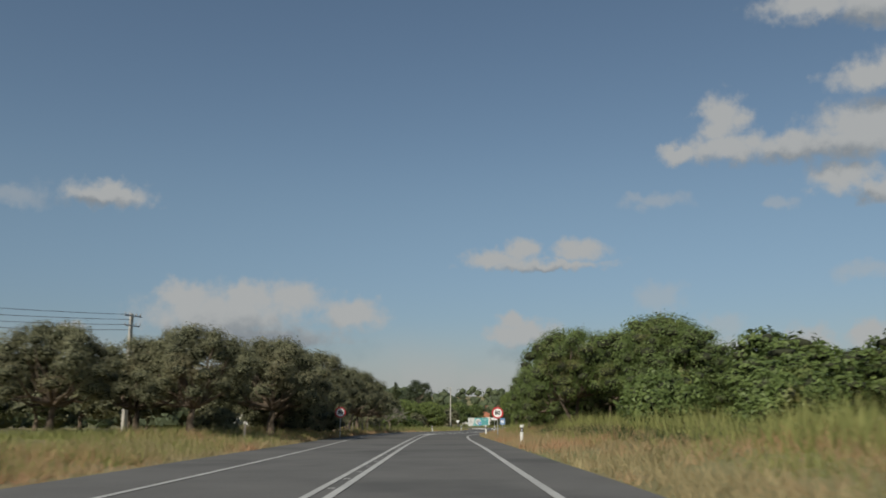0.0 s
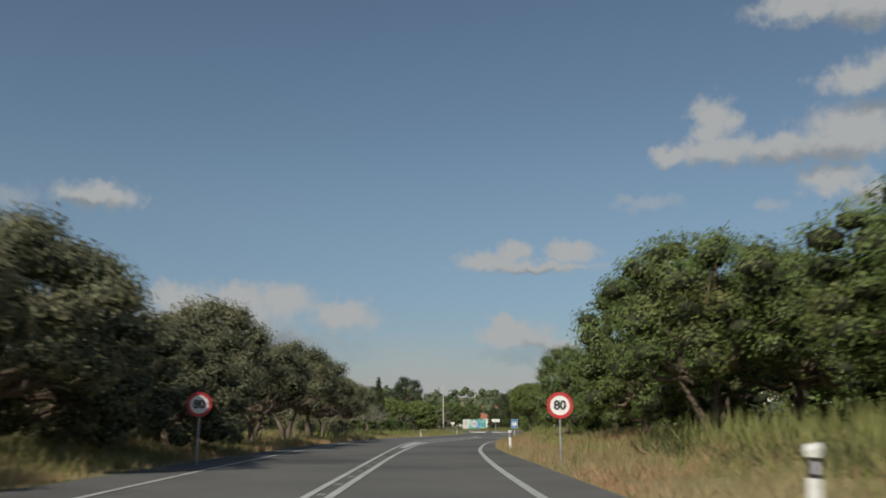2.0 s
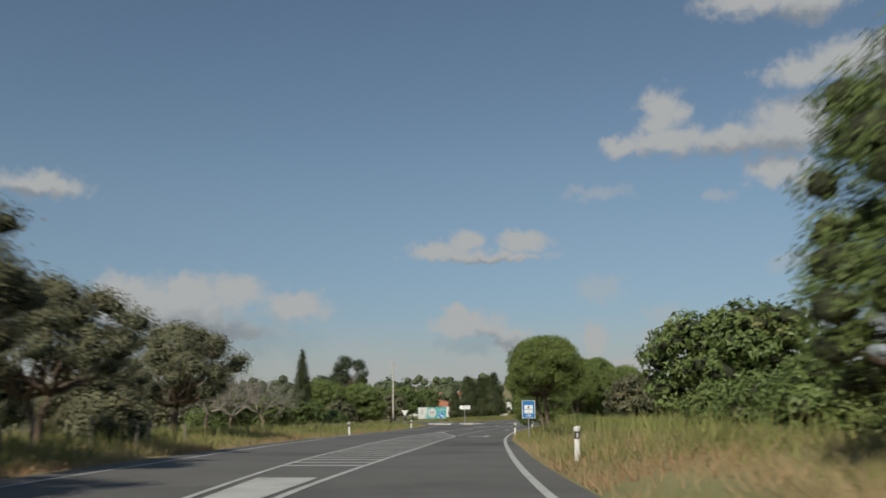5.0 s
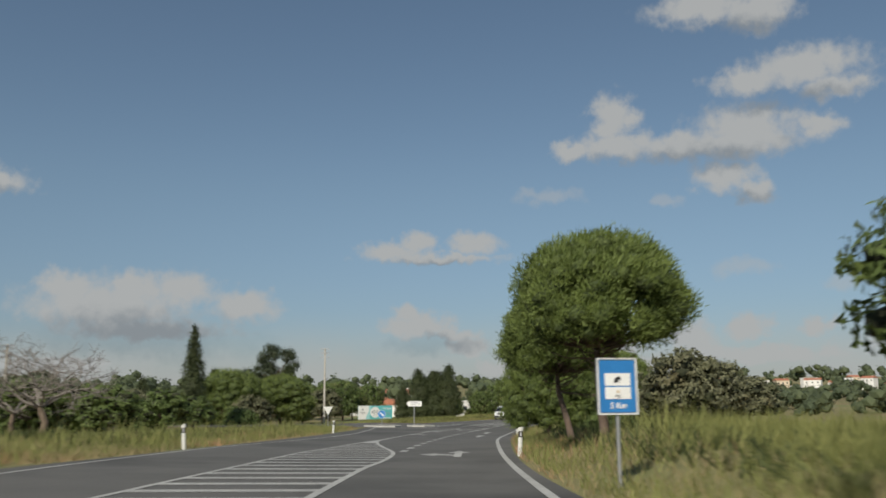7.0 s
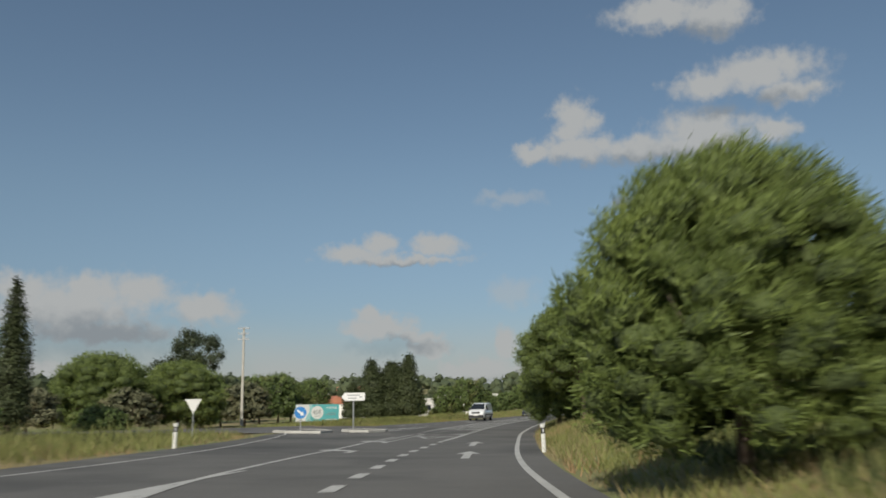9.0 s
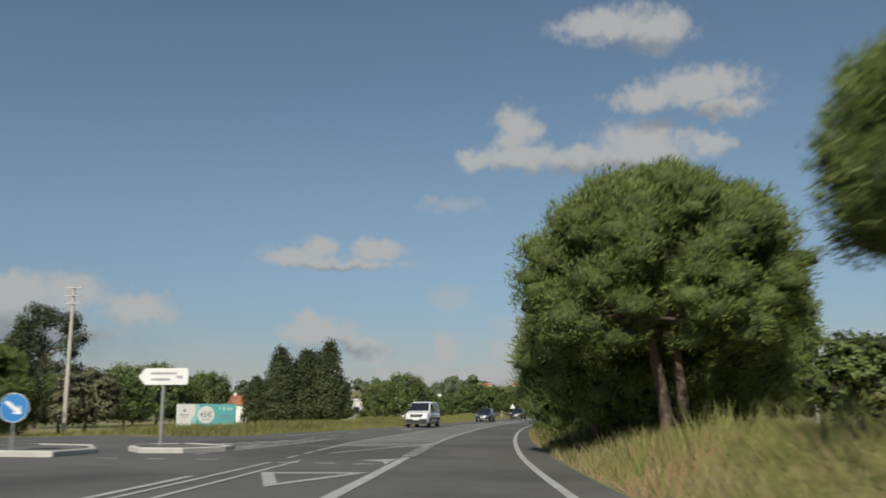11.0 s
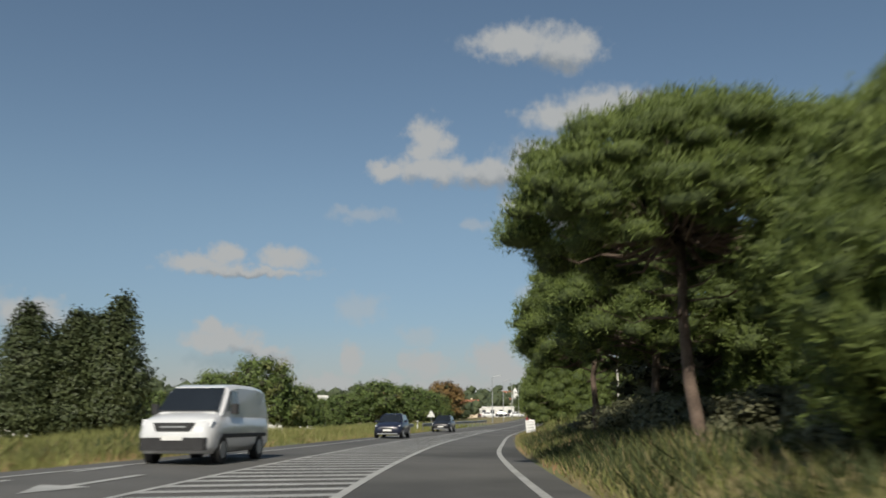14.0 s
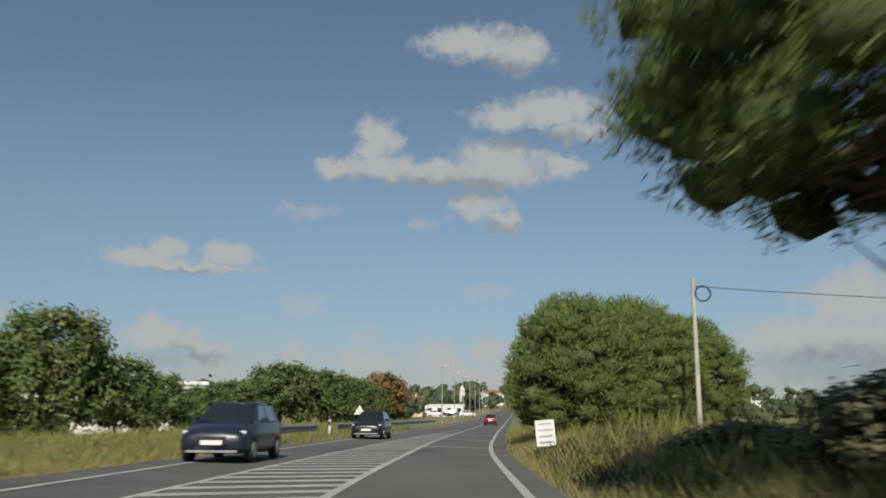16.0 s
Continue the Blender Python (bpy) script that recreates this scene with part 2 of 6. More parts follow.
RAIL = material("guard_rail_steel", (0.26, 0.26, 0.25), (0.42, 0.42, 0.40), 0.5, 1.5, 30, 0.15, metal=0.6,
                spots=(0.20, 0.15, 0.10), spot_scale=1.2, spot_at=0.66)
CONCRETE = material("pole_concrete", (0.33, 0.31, 0.27), (0.50, 0.48, 0.43), 0.9, 1.2, 30, 0.4)
KERB = material("kerb_concrete", (0.38, 0.37, 0.34), (0.56, 0.55, 0.51), 0.9, 1.2, 25, 0.4)
WHITE = material("white_sheet", (0.68, 0.68, 0.66), (0.82, 0.82, 0.80), 0.4, 2, 30, 0.05)
GREY_BACK = material("grey_sheet", (0.30, 0.31, 0.32), (0.42, 0.43, 0.44), 0.5, 2, 30, 0.05, metal=0.5)
RED = material("sign_red", (0.42, 0.03, 0.035), (0.55, 0.045, 0.05), 0.4, 3, 40, 0.05)
BLUE = material("sign_blue", (0.022, 0.16, 0.42), (0.035, 0.21, 0.52), 0.4, 3, 40, 0.05)
BLACK = material("sign_black", (0.012, 0.012, 0.012), (0.03, 0.03, 0.03), 0.5, 3, 40, 0.05)
TEAL = material("board_teal", (0.10, 0.40, 0.42), (0.14, 0.48, 0.49), 0.5, 1.0, 30, 0.05)
PALE_TEAL = material("board_pale_teal", (0.30, 0.55, 0.56), (0.36, 0.61, 0.62), 0.5, 1.0, 30, 0.05)
POST_WHITE = material("post_white", (0.55, 0.55, 0.52), (0.78, 0.78, 0.75), 0.55, 6, 40, 0.1,
                      spots=(0.36, 0.34, 0.28), spot_scale=6.0, spot_at=0.62)
REFLECTOR = material("reflector", (0.40, 0.40, 0.42), (0.55, 0.55, 0.58), 0.15, 30, 90, 0.2)
PLASTER = material("white_plaster", (0.66, 0.65, 0.62), (0.82, 0.81, 0.78), 0.9, 0.4, 12, 0.15,
                   spots=(0.55, 0.53, 0.48), spot_scale=0.5, spot_at=0.62)
PALE_PLASTER = material("ochre_plaster", (0.55, 0.45, 0.32), (0.68, 0.58, 0.44), 0.9, 0.4, 12, 0.15)
ROOF_TILE = material("roof_tile", (0.28, 0.10, 0.06), (0.44, 0.19, 0.11), 0.85, 0.6, 8, 0.3, depth=0.04)
GLASS = material("dark_window", (0.02, 0.025, 0.03), (0.04, 0.05, 0.06), 0.08, 1, 10, 0)
WINDSCREEN = material("car_glass", (0.012, 0.014, 0.016), (0.02, 0.024, 0.028), 0.06, 1, 10, 0, coat=0.5)
VAN_PAINT = material("white_car_paint", (0.62, 0.63, 0.64), (0.70, 0.71, 0.72), 0.3, 1, 20, 0, coat=0.6)
DARK_PAINT = material("dark_blue_car_paint", (0.010, 0.013, 0.028), (0.018, 0.022, 0.045), 0.35, 1, 20, 0, coat=0.3)
BLACK_PAINT = material("black_car_paint", (0.009, 0.009, 0.011), (0.017, 0.017, 0.02), 0.35, 1, 20, 0, coat=0.3)
RED_PAINT = material("red_car_paint", (0.15, 0.014, 0.016), (0.20, 0.02, 0.022), 0.3, 1, 20, 0, coat=0.6)
RUBBER = material("rubber", (0.012, 0.012, 0.012), (0.03, 0.03, 0.03), 0.85, 6, 50, 0.2)
TRIM = material("black_trim", (0.015, 0.015, 0.016), (0.03, 0.03, 0.032), 0.6, 4, 50, 0.1)
LAMP = material("headlight_glass", (0.62, 0.63, 0.64), (0.78, 0.79, 0.80), 0.1, 8, 40, 0, coat=0.6)
CABLE = material("black_cable", (0.012, 0.012, 0.014), (0.03, 0.03, 0.03), 0.7, 5, 30, 0)


# ---- mesh helpers ----
class Shape:
    """Vertices and faces that are gathered into one mesh."""

    def __init__(self):
        self.v, self.f = [], []

    def add(self, verts, faces):
        n = len(self.v)
        self.v += [tuple(p) for p in verts]
        self.f += [tuple(i + n for i in f) for f in faces]
        return self

    def box(self, cx, cy, cz, sx, sy, sz, bevel=0.0, turn=0.0, taper=1.0):
        """A box on its centre; bevel chamfers its four upright edges."""
        b = min(bevel, sx * 0.45, sy * 0.45)
        x, y = sx / 2, sy / 2
        ring = [(-x + b, -y), (x - b, -y), (x, -y + b), (x, y - b), (x - b, y), (-x + b, y), (-x, y - b), (-x, -y + b)] if b else \
            [(-x, -y), (x, -y), (x, y), (-x, y)]
        c, s = math.cos(turn), math.sin(turn)
        pts = [(cx + px * k * c - py * k * s, cy + px * k * s + py * k * c, cz + dz)
               for dz, k in ((-sz / 2, 1.0), (sz / 2, taper)) for px, py in ring]
        n = len(ring)
        faces = [tuple(range(n))[::-1], tuple(range(n, 2 * n))]
        faces += [(i, (i + 1) % n, n + (i + 1) % n, n + i) for i in range(n)]
        return self.add(pts, faces)

    def tube(self, path, radii, n=8):
        """A tapered tube along a path of points, closed at both ends."""
        pts = [Vector(p) for p in path]
        verts = []
        for i, p in enumerate(pts):
            way = (pts[min(i + 1, len(pts) - 1)] - pts[max(i - 1, 0)]).normalized()
            side = way.cross(Vector((0.31, 0.95, 0.08))).normalized()
            up = side.cross(way)
            for k in range(n):
                a = 2 * math.pi * k / n
                verts.append(p + (side * math.cos(a) + up * math.sin(a)) * radii[i])
        faces = [(i * n + k, i * n + (k + 1) % n, (i + 1) * n + (k + 1) % n, (i + 1) * n + k)
                 for i in range(len(pts) - 1) for k in range(n)]
        faces += [tuple(range(n))[::-1], tuple(range((len(pts) - 1) * n, len(pts) * n))]
        return self.add(verts, faces)

    def prism(self, outline, a, b, axis="y"):
        """A flat outline of (u, w) drawn out along an axis from a to b; u, w are x, z or, along z, x, y; along x, y, z."""
        put = {"y": lambda u, w, d: (u, d, w), "z": lambda u, w, d: (u, w, d), "x": lambda u, w, d: (d, u, w)}[axis]
        n = len(outline)
        verts = [put(u, w, d) for d in (a, b) for u, w in outline]
        faces = [tuple(range(n)), tuple(range(n, 2 * n))[::-1]]
        faces += [(i, n + i, n + (i + 1) % n, (i + 1) % n) for i in range(n)]
        return self.add(verts, faces)

    def disc(self, cx, cy, cz, r, a, b, n=32):
        """An upright disc that faces along y, from y = cy + a to cy + b."""
        return self.prism([(cx + r * math.cos(2 * math.pi * k / n), cz + r * math.sin(2 * math.pi * k / n)) for k in range(n)],
                          cy + a, cy + b)

    def mesh(self, name, mat, smooth=False):
        me = bpy.data.meshes.new(name)
        me.from_pydata(self.v, [], self.f)
        me.materials.append(mat)
        bm = bmesh.new()
        bm.from_mesh(me)
        bmesh.ops.recalc_face_normals(bm, faces=bm.faces)
        bm.to_mesh(me)
        bm.free()
        if smooth:
            me.shade_smooth()
        return me


def part(name, shape, mat, parent=None, label="", smooth=False):
    ob = new(name, shape.mesh(name, mat, smooth))
    if parent is not None:
        ob.parent = parent
    if label:
        ob["label"] = label
    return ob


def raw_part(name, verts, faces, mat, parent=None, inner=None, first_inner=0):
    """A large mesh from arrays, as it is; faces from first_inner on take the inner material."""
    me = bpy.data.meshes.new(name)
    me.from_pydata(verts, [], faces)
    me.materials.append(mat)
    if inner is not None:
        me.materials.append(inner)
        flags = np.zeros(len(faces), dtype=np.int32)
        flags[first_inner:] = 1
        me.polygons.foreach_set("material_index", flags)
        me.polygons.foreach_set("use_smooth", flags.astype(bool))
    ob = new(name, me)
    if parent is not None:
        ob.parent = parent
    return ob


def thing(name, label, category, group="", kind=""):
    return tagged(new(name), label, category, group, kind)


def lettering(name, text, size, mat, parent, m, bold=0.0):
    """Raised flat letters of the built-in font, as a mesh."""
    cu = bpy.data.curves.new(name, "FONT")
    cu.body, cu.size, cu.extrude, cu.offset = text, size, 0.004, bold
    cu.align_x, cu.align_y = "CENTER", "CENTER"
    tmp = bpy.data.objects.new(name, cu)
    scene.collection.objects.link(tmp)
    dg = bpy.context.evaluated_depsgraph_get()
    me = bpy.data.meshes.new_from_object(tmp.evaluated_get(dg))
    bpy.data.objects.remove(tmp)
    me.materials.clear()
    me.materials.append(mat)
    ob = new(name, me)
    ob.parent = parent
    ob.matrix_basis = m
    return ob


def curve(*knots):
    """A smooth function through knots (y, value), straight beyond its ends."""
    ys, vs = [k[0] for k in knots], [k[1] for k in knots]
    slopes = []
    for i in range(len(ys)):
        a, b = max(i - 1, 0), min(i + 1, len(ys) - 1)
        slopes.append((vs[b] - vs[a]) / (ys[b] - ys[a]))

    def at(y):
        if y <= ys[0]:
            return vs[0] + slopes[0] * (y - ys[0])
        if y >= ys[-1]:
            return vs[-1] + slopes[-1] * (y - ys[-1])
        i = max(k for k in range(len(ys) - 1) if ys[k] <= y)
        h = ys[i + 1] - ys[i]
        t = (y - ys[i]) / h
        return ((1 + 2 * t) * (1 - t) ** 2 * vs[i] + t * (1 - t) ** 2 * h * slopes[i]
                + t * t * (3 - 2 * t) * vs[i + 1] + t * t * (t - 1) * h * slopes[i + 1])

    return at


# ---- plan of the road: x of each line by y, and its height ----
road_z = curve((-80, 0.3), (-20, 0.1), (0, 0), (20, -0.11), (40, -0.20), (60, -0.36), (80, -0.63), (100, -0.93), (120, -1.24),
               (140, -1.56), (160, -1.80), (180, -2.03), (200, -2.13), (220, -2.13), (240, -2.05), (253, -1.99), (300, -1.72),
               (360, -1.0), (460, 1.2), (620, 5.0), (900, 9.0), (1400, 12.0))
right_edge = curve((-80, 1.7), (0, 1.76), (36, 1.71), (56, 1.60), (72, 1.96), (81, 2.42), (100, 3.85), (120.5, 6.12), (136.8, 8.2),
                   (152.2, 10.6), (170, 13.88), (191, 19.08), (206, 23.2), (228, 30.28), (250.3, 38.46), (264.6, 44.7),
                   (283, 53.1), (300, 61.6), (340, 82.3), (450, 140.5), (900, 380))
near_line = curve((-80, -1.75), (0, -1.75), (38, -1.72), (55, -1.64), (67.96, -1.58), (79.77, -1.40), (93, -0.90), (101, -0.15), (120.36, 2.35), (137.37, 4.48), (141.74, 5.23), (146.64, 5.83), (150.11, 5.92), (153.9, 5.82), (159.59, 5.85), (163.46, 6.12), (166.92, 6.6), (176.01, 8.4), (181.42, 9.73), (188.39, 11.31), (196.11, 13.36))
far_line = curve((-80, -2.12), (0, -2.12), (55, -2.06), (79.7, -2.17), (92, -2.12), (106.7, -1.62), (120.3, -0.46), (129.2, 0.3), (146.25, 2.4), (152.93, 3.7), (161.88, 5.51), (166.88, 6.76))
left_edge = curve((-80, -5.25), (0, -5.2), (36, -5.25), (50, -5.6), (62, -5.95), (76, -6.25), (86, -6.2), (96.4, -5.85), (107.51, -5.15), (126.21, -3.9), (133.1, -3.3), (139, -2.85), (147, -1.85), (151, -1.2), (155, -0.35), (160, 0.98), (168, 2.72), (173, 3.75), (183, 5.4), (192.58, 6.6), (197.43, 7.16))
bay_line = curve((147.79, 6.17), (154.24, 7.21), (162.24, 8.71), (165.26, 9.31), (177.35, 11.85), (189.42, 14.93))
main_line = curve((188.4, 14.63), (191.66, 15.63), (206.5, 19.91), (215.09, 22.49), (228.47, 26.97), (246.45, 33.74), (264.81, 41.48), (283.29, 50.06), (299.36, 57.87), (340, 78.9), (450, 137.1), (900, 376.5))
hatch_left = curve((191.5, 12.46), (200.52, 14.91), (206.48, 16.5), (216.7, 19.38), (228.52, 23.65), (243.06, 29.15), (252.95, 33.32), (266.51, 39.44), (281.57, 46.72), (298.77, 55.51), (340, 78.3), (450, 136.7), (900, 376.1))
town_edge = curve((218.67, 14.2), (234.12, 21.3), (247.54, 28.0), (260.55, 34.45), (283.48, 45.19), (298, 52.44), (340, 74.4), (450, 133.2), (900, 372.5))
pave_right = curve((-80, 3.4), (14, 3.4), (28, 3.2), (41, 3.0), (56, 2.9), (76, 3.05), (90, 3.8), (105, 5.0), (120.5, 6.7), (136.7, 8.55),
                   (152, 11.1), (170, 14.7), (192, 20.2), (207, 24.4), (228, 31.0), (250, 39.2), (264.5, 45.3), (283, 53.8),
                   (300, 62.4), (340, 83.2), (450, 141.5), (900, 381))
pave_left = curve((-80, -7.4), (15, -7.5), (40, -7.3), (60, -7.4), (74.56, -7.5), (88.55, -7.2), (107.32, -6.1), (129.85, -4.6), (137.83, -3.75), (161.71, 0.3), (181.5, 3.53), (196.41, 5.89), (202.41, 6.64), (211.41, 9.19), (220.41, 13.26), (229.55, 17.47), (233.86, 20.08), (247.35, 26.87), (260.51, 33.16), (283.64, 44.41), (297.8, 51.63), (340, 73.4), (450, 132), (900, 371))


def smooth01(a, b, v):
    t = min(max((v - a) / (b - a), 0.0), 1.0)
    return t * t * (3 - 2 * t)


def deck(x, y):
    """Height of the carriageway, which leans towards the inside of the bend."""
    y = min(y, 1400)
    return road_z(y) + 0.018 * smooth01(60, 115, y) * (1 - smooth01(320, 380, y)) * min(max(right_edge(y) - 1.9 - x, 0.0), 14.0)


def verge_rise(side, d, y):
    """Height of the ground over the road at d metres beyond the pavement."""
    n = noise.noise((d * 0.13 + side * 40, y * 0.06, 0.0)) * 0.22 + noise.noise((d * 0.6 + side * 9, y * 0.4, 2.0)) * 0.06
    n *= smooth01(0.0, 3.0, d)
    if side > 0:
        bank = 0.75 * smooth01(1.0, 7.0, d) * (1 - smooth01(60, 110, y)) + 0.5 * smooth01(0.5, 3.0, d) * smooth01(70, 120, y)
        bank -= 1.3 * smooth01(14, 45, d) * smooth01(120, 200, y)
    else:
        bank = 0.35 * smooth01(0.8, 5.0, d) * (1 - smooth01(150, 205, y))
        bank += (0.2 * smooth01(1.0, 4.0, d) - 0.9 * smooth01(5.0, 22.0, d)) * smooth01(212, 232, y) * (1 - smooth01(330, 380, y))
    return n + bank


def hills(x, y):
    far = smooth01(420, 1500, math.hypot(x - 60, y - 200))
    wave = 0.5 + 0.5 * noise.noise((x * 0.0011 + 3, y * 0.0011, 0.5))
    return far * (10 + 38 * wave)


def ground_z(x, y):
    a, b = pave_left(y), pave_right(y)
    if x < a:
        return deck(a, y) + verge_rise(-1, a - x, y) + hills(x, y)
    if x > b:
        return deck(b, y) + verge_rise(1, x - b, y) + hills(x, y)
    return deck(x, y)


# ---- ground, road and paint ----
def steps(a, b, s):
    n = max(1, round((b - a) / s))
    return [a + (b - a) * i / n for i in range(n + 1)]


def make_ground():
    ys = [-400, -200, -120] + steps(-80, 340, 2.0) + [350, 365, 385, 410, 450, 500, 560, 640, 740, 880, 1050, 1250, 1500, 1800, 2200,
                                                       2700, 3300, 4200]
    away = [0.0, 0.4, 0.9, 1.5, 2.2, 3, 4, 5, 6.2, 7.5, 9, 11, 13.5, 17, 22, 29, 38, 50, 68, 95, 135, 200, 300, 450, 650, 900, 1300,
            1900, 2600, 3500]
    verts, faces = [], []
    for y in ys:
        a, b = pave_left(y), pave_right(y)
        row = [(a - d, y, ground_z(a - d, y) if d else deck(a, y) - 0.03) for d in reversed(away)]
        row += [(a + 0.35, y, deck(a, y) - 0.16), (right_edge(y) - 1.9, y, deck(right_edge(y) - 1.9, y) - 0.16), (b - 0.35, y, deck(b, y) - 0.16)]
        row += [(b + d, y, ground_z(b + d, y) if d else deck(b, y) - 0.03) for d in away]
        verts += row
    n = len(verts) // len(ys)
    for i in range(len(ys) - 1):
        for k in range(n - 1):
            p = i * n + k
            faces.append((p, p + 1, p + n + 1, p + n))
    ob = raw_part("ground", verts, faces, SOIL)
    ob.data.shade_smooth()
    tagged(ob, "dry grassy ground with bare soil and green patches", "ground", kind="structure")


def strip(name, left, right, y0, y1, lift, mat, label, category, step=1.0, parent=None, thick=0.0):
    """A ribbon between two lines; thick gives it sides."""
    verts, faces = [], []
    ys = steps(y0, y1, step)
    for y in ys:
        xa, xb = left(y), right(y)
        xm = min(max(right_edge(y) - 1.9, xa), xb)
        verts += [(xa, y, deck(xa, y) + lift - thick), (xa, y, deck(xa, y) + lift), (xm, y, deck(xm, y) + lift),
                  (xb, y, deck(xb, y) + lift), (xb, y, deck(xb, y) + lift - thick)]
    for i in range(len(ys) - 1):
        p = i * 5
        faces += [(p + 1, p + 2, p + 7, p + 6), (p + 2, p + 3, p + 8, p + 7)]
        if thick:
            faces += [(p, p + 1, p + 6, p + 5), (p + 3, p + 4, p + 9, p + 8)]
    ob = raw_part(name, verts, faces, mat, parent)
    if label:
        tagged(ob, label, category, kind="structure")
    return ob


def slant(line, y):
    """Half the width along x that one metre across the line takes."""
    s = (line(y + 0.5) - line(y - 0.5))
    return math.sqrt(1 + s * s)


def line_paint(name, line, y0, y1, width, label, step=1.5, lift=0.010, shift=0.0):
    return strip(name, lambda y: line(y) + (shift - width / 2) * slant(line, y), lambda y: line(y) + (shift + width / 2) * slant(line, y),
                 y0, y1, lift, PAINT, label, "road marking", step)


def quad_paint(name, corners, label, lift=0.010, mat=None, parent=None):
    verts = [(x, y, deck(x, y) + lift) for x, y in corners]
    ob = raw_part(name, verts, [tuple(range(len(verts)))], mat or PAINT, parent)
    if label:
        tagged(ob, label, "road marking", kind="structure")
    return ob


make_ground()
strip("road", pave_left, pave_right, -80, 900, 0.0, ASPHALT, "grey asphalt country road with painted lines", "road", 2.0, thick=0.12)

# the side road that joins from the far side
side_verts, side_faces = [], []
for i, x in enumerate(steps(-130, 14, 4.0)):
    mid = 214.5 - (x - 6) * 0.07
    half = 4.6 + 4.5 * smooth01(-8, 8, x)
    for k in range(5):
        y = mid + half * (k / 2 - 1)
        xx = x + (k / 2 - 1) * 3.0 * smooth01(-5, 10, x)
        side_verts.append((xx, y, max(ground_z(xx, y), deck(xx, y)) + 0.05 - 0.046 * smooth01(0, 8, x)))
    if i:
        side_faces += [((i - 1) * 5 + k, (i - 1) * 5 + k + 1, i * 5 + k + 1, i * 5 + k) for k in range(4)]
tagged(raw_part("side_road", side_verts, side_faces, ASPHALT), "grey asphalt side road at the junction", "road", kind="structure")

line_paint("edge_line", right_edge, -80, 700, 0.17, "solid white line along the road's edge")
line_paint("edge_line", left_edge, -80, 201, 0.14, "solid white line along the road's edge")
line_paint("edge_line", town_edge, 224, 700, 0.14, "solid white line along the road's edge")
line_paint("centre_line", near_line, -80, 167.5, 0.15, "solid white centre line, one of a pair")
line_paint("centre_line", far_line, -80, 168, 0.13, "solid white centre line, one of a pair")
line_paint("bay_line", near_line, 167.5, 196.5, 0.15, "solid white line beside the turning bay")
line_paint("centre_line", main_line, 190.5, 204, 0.24, "broad solid white centre line past the junction", shift=-0.05)
line_paint("centre_line", main_line, 215, 330, 0.17, "solid white line beside the hatched strip", shift=0.0)
line_paint("centre_line", main_line, 330, 700, 0.14, "solid white centre line towards the town")
line_paint("centre_line", hatch_left, 208, 330, 0.13, "solid white line beside the hatched strip")
line_paint("centre_line", hatch_left, 189, 201.3, 0.11, "double white line at the junction", shift=0.0)
line_paint("centre_line", hatch_left, 189, 202.2, 0.11, "double white line at the junction", shift=0.55)

# the bend of the edge line into the side road
corner = [(7.16, 197.43), (7.48, 199.91), (7.46, 202.41), (6.73, 204.41), (5.15, 205.61), (1.4, 206.21), (-6.77, 206.91)]
for (xa, ya), (xb, yb) in zip(corner, corner[1:]):
    w = Vector((yb - ya, xa - xb)).normalized() * 0.07
    quad_paint("corner_line", [(xa - w.x, ya - w.y), (xa + w.x, ya + w.y), (xb + w.x, yb + w.y), (xb - w.x, yb - w.y)],
               "white edge line bending into the side road", 0.055)

# small bars between the double line
for k in range(26):
    y = 10.5 + 2.45 * k
    if y < 66:
        x = (near_line(y) + far_line(y)) / 2
        quad_paint("stud_bar", [(x - 0.07, y), (x + 0.07, y), (x + 0.07, y + 0.22), (x - 0.07, y + 0.22)],
                   "small white bar between the double lines")

# filled nose and hatching before the bay
quad_paint("painted_nose", [(far_line(82) + 0.2, 80), (near_line(80) - 0.22, 80), (near_line(88) - 0.24, 88), (near_line(95) - 0.25, 95),
                            (near_line(101) - 0.25, 101), (far_line(101) + 0.25, 101), (far_line(92) + 0.2, 92)],
           "filled white nose of the hatched island")


def hatch_bar(a, b, y, depth, lean, lift=0.010):
    xa, xb = a(y) + 0.07, b(y + lean) - 0.07
    ob = quad_paint("hatch_bar", [(xa, y), (xb, y + lean), (b(y + lean + depth) - 0.07, y + lean + depth), (a(y + depth) + 0.07, y + depth)], "", lift)
    return tagged(ob, "white bar of the hatched island", "road marking", "hatched island bars", "structure")


y = 105.5
while y < 158:
    hatch_bar(far_line, near_line, y, 0.48, 0.1)
    y += 1.66
quad_paint("painted_nose", [(far_line(159) + 0.1, 159.5), (near_line(159) - 0.1, 159), (near_line(164) - 0.1, 164), (far_line(166.5), 166.5)],
           "filled white nose of the hatched island")
y = 212.5
while y < 312:
    hatch_bar(hatch_left, main_line, y, 0.46, 0.5 if y > 216 else -0.6)
    y += 1.18
sweep = [(17.15, 206.38), (19.09, 209.58), (20.78, 212.24), (21.99, 214.31), (22.64, 215.67)]
for (xa, ya), (xb, yb) in zip(sweep, sweep[1:]):
    w = Vector((yb - ya, xa - xb)).normalized() * 0.08
    quad_paint("sweep_line", [(xa - w.x, ya - w.y), (xa + w.x, ya + w.y), (xb + w.x, yb + w.y), (xb - w.x, yb - w.y)],
               "white line sweeping round the hatched island", 0.012)


def dash(line, y0, y1, width, label, group, shift=0.0):
    ob = line_paint("dash", line, y0, y1, width, "", 1.0, shift=shift)
    return tagged(ob, label, "road marking", group, "structure")


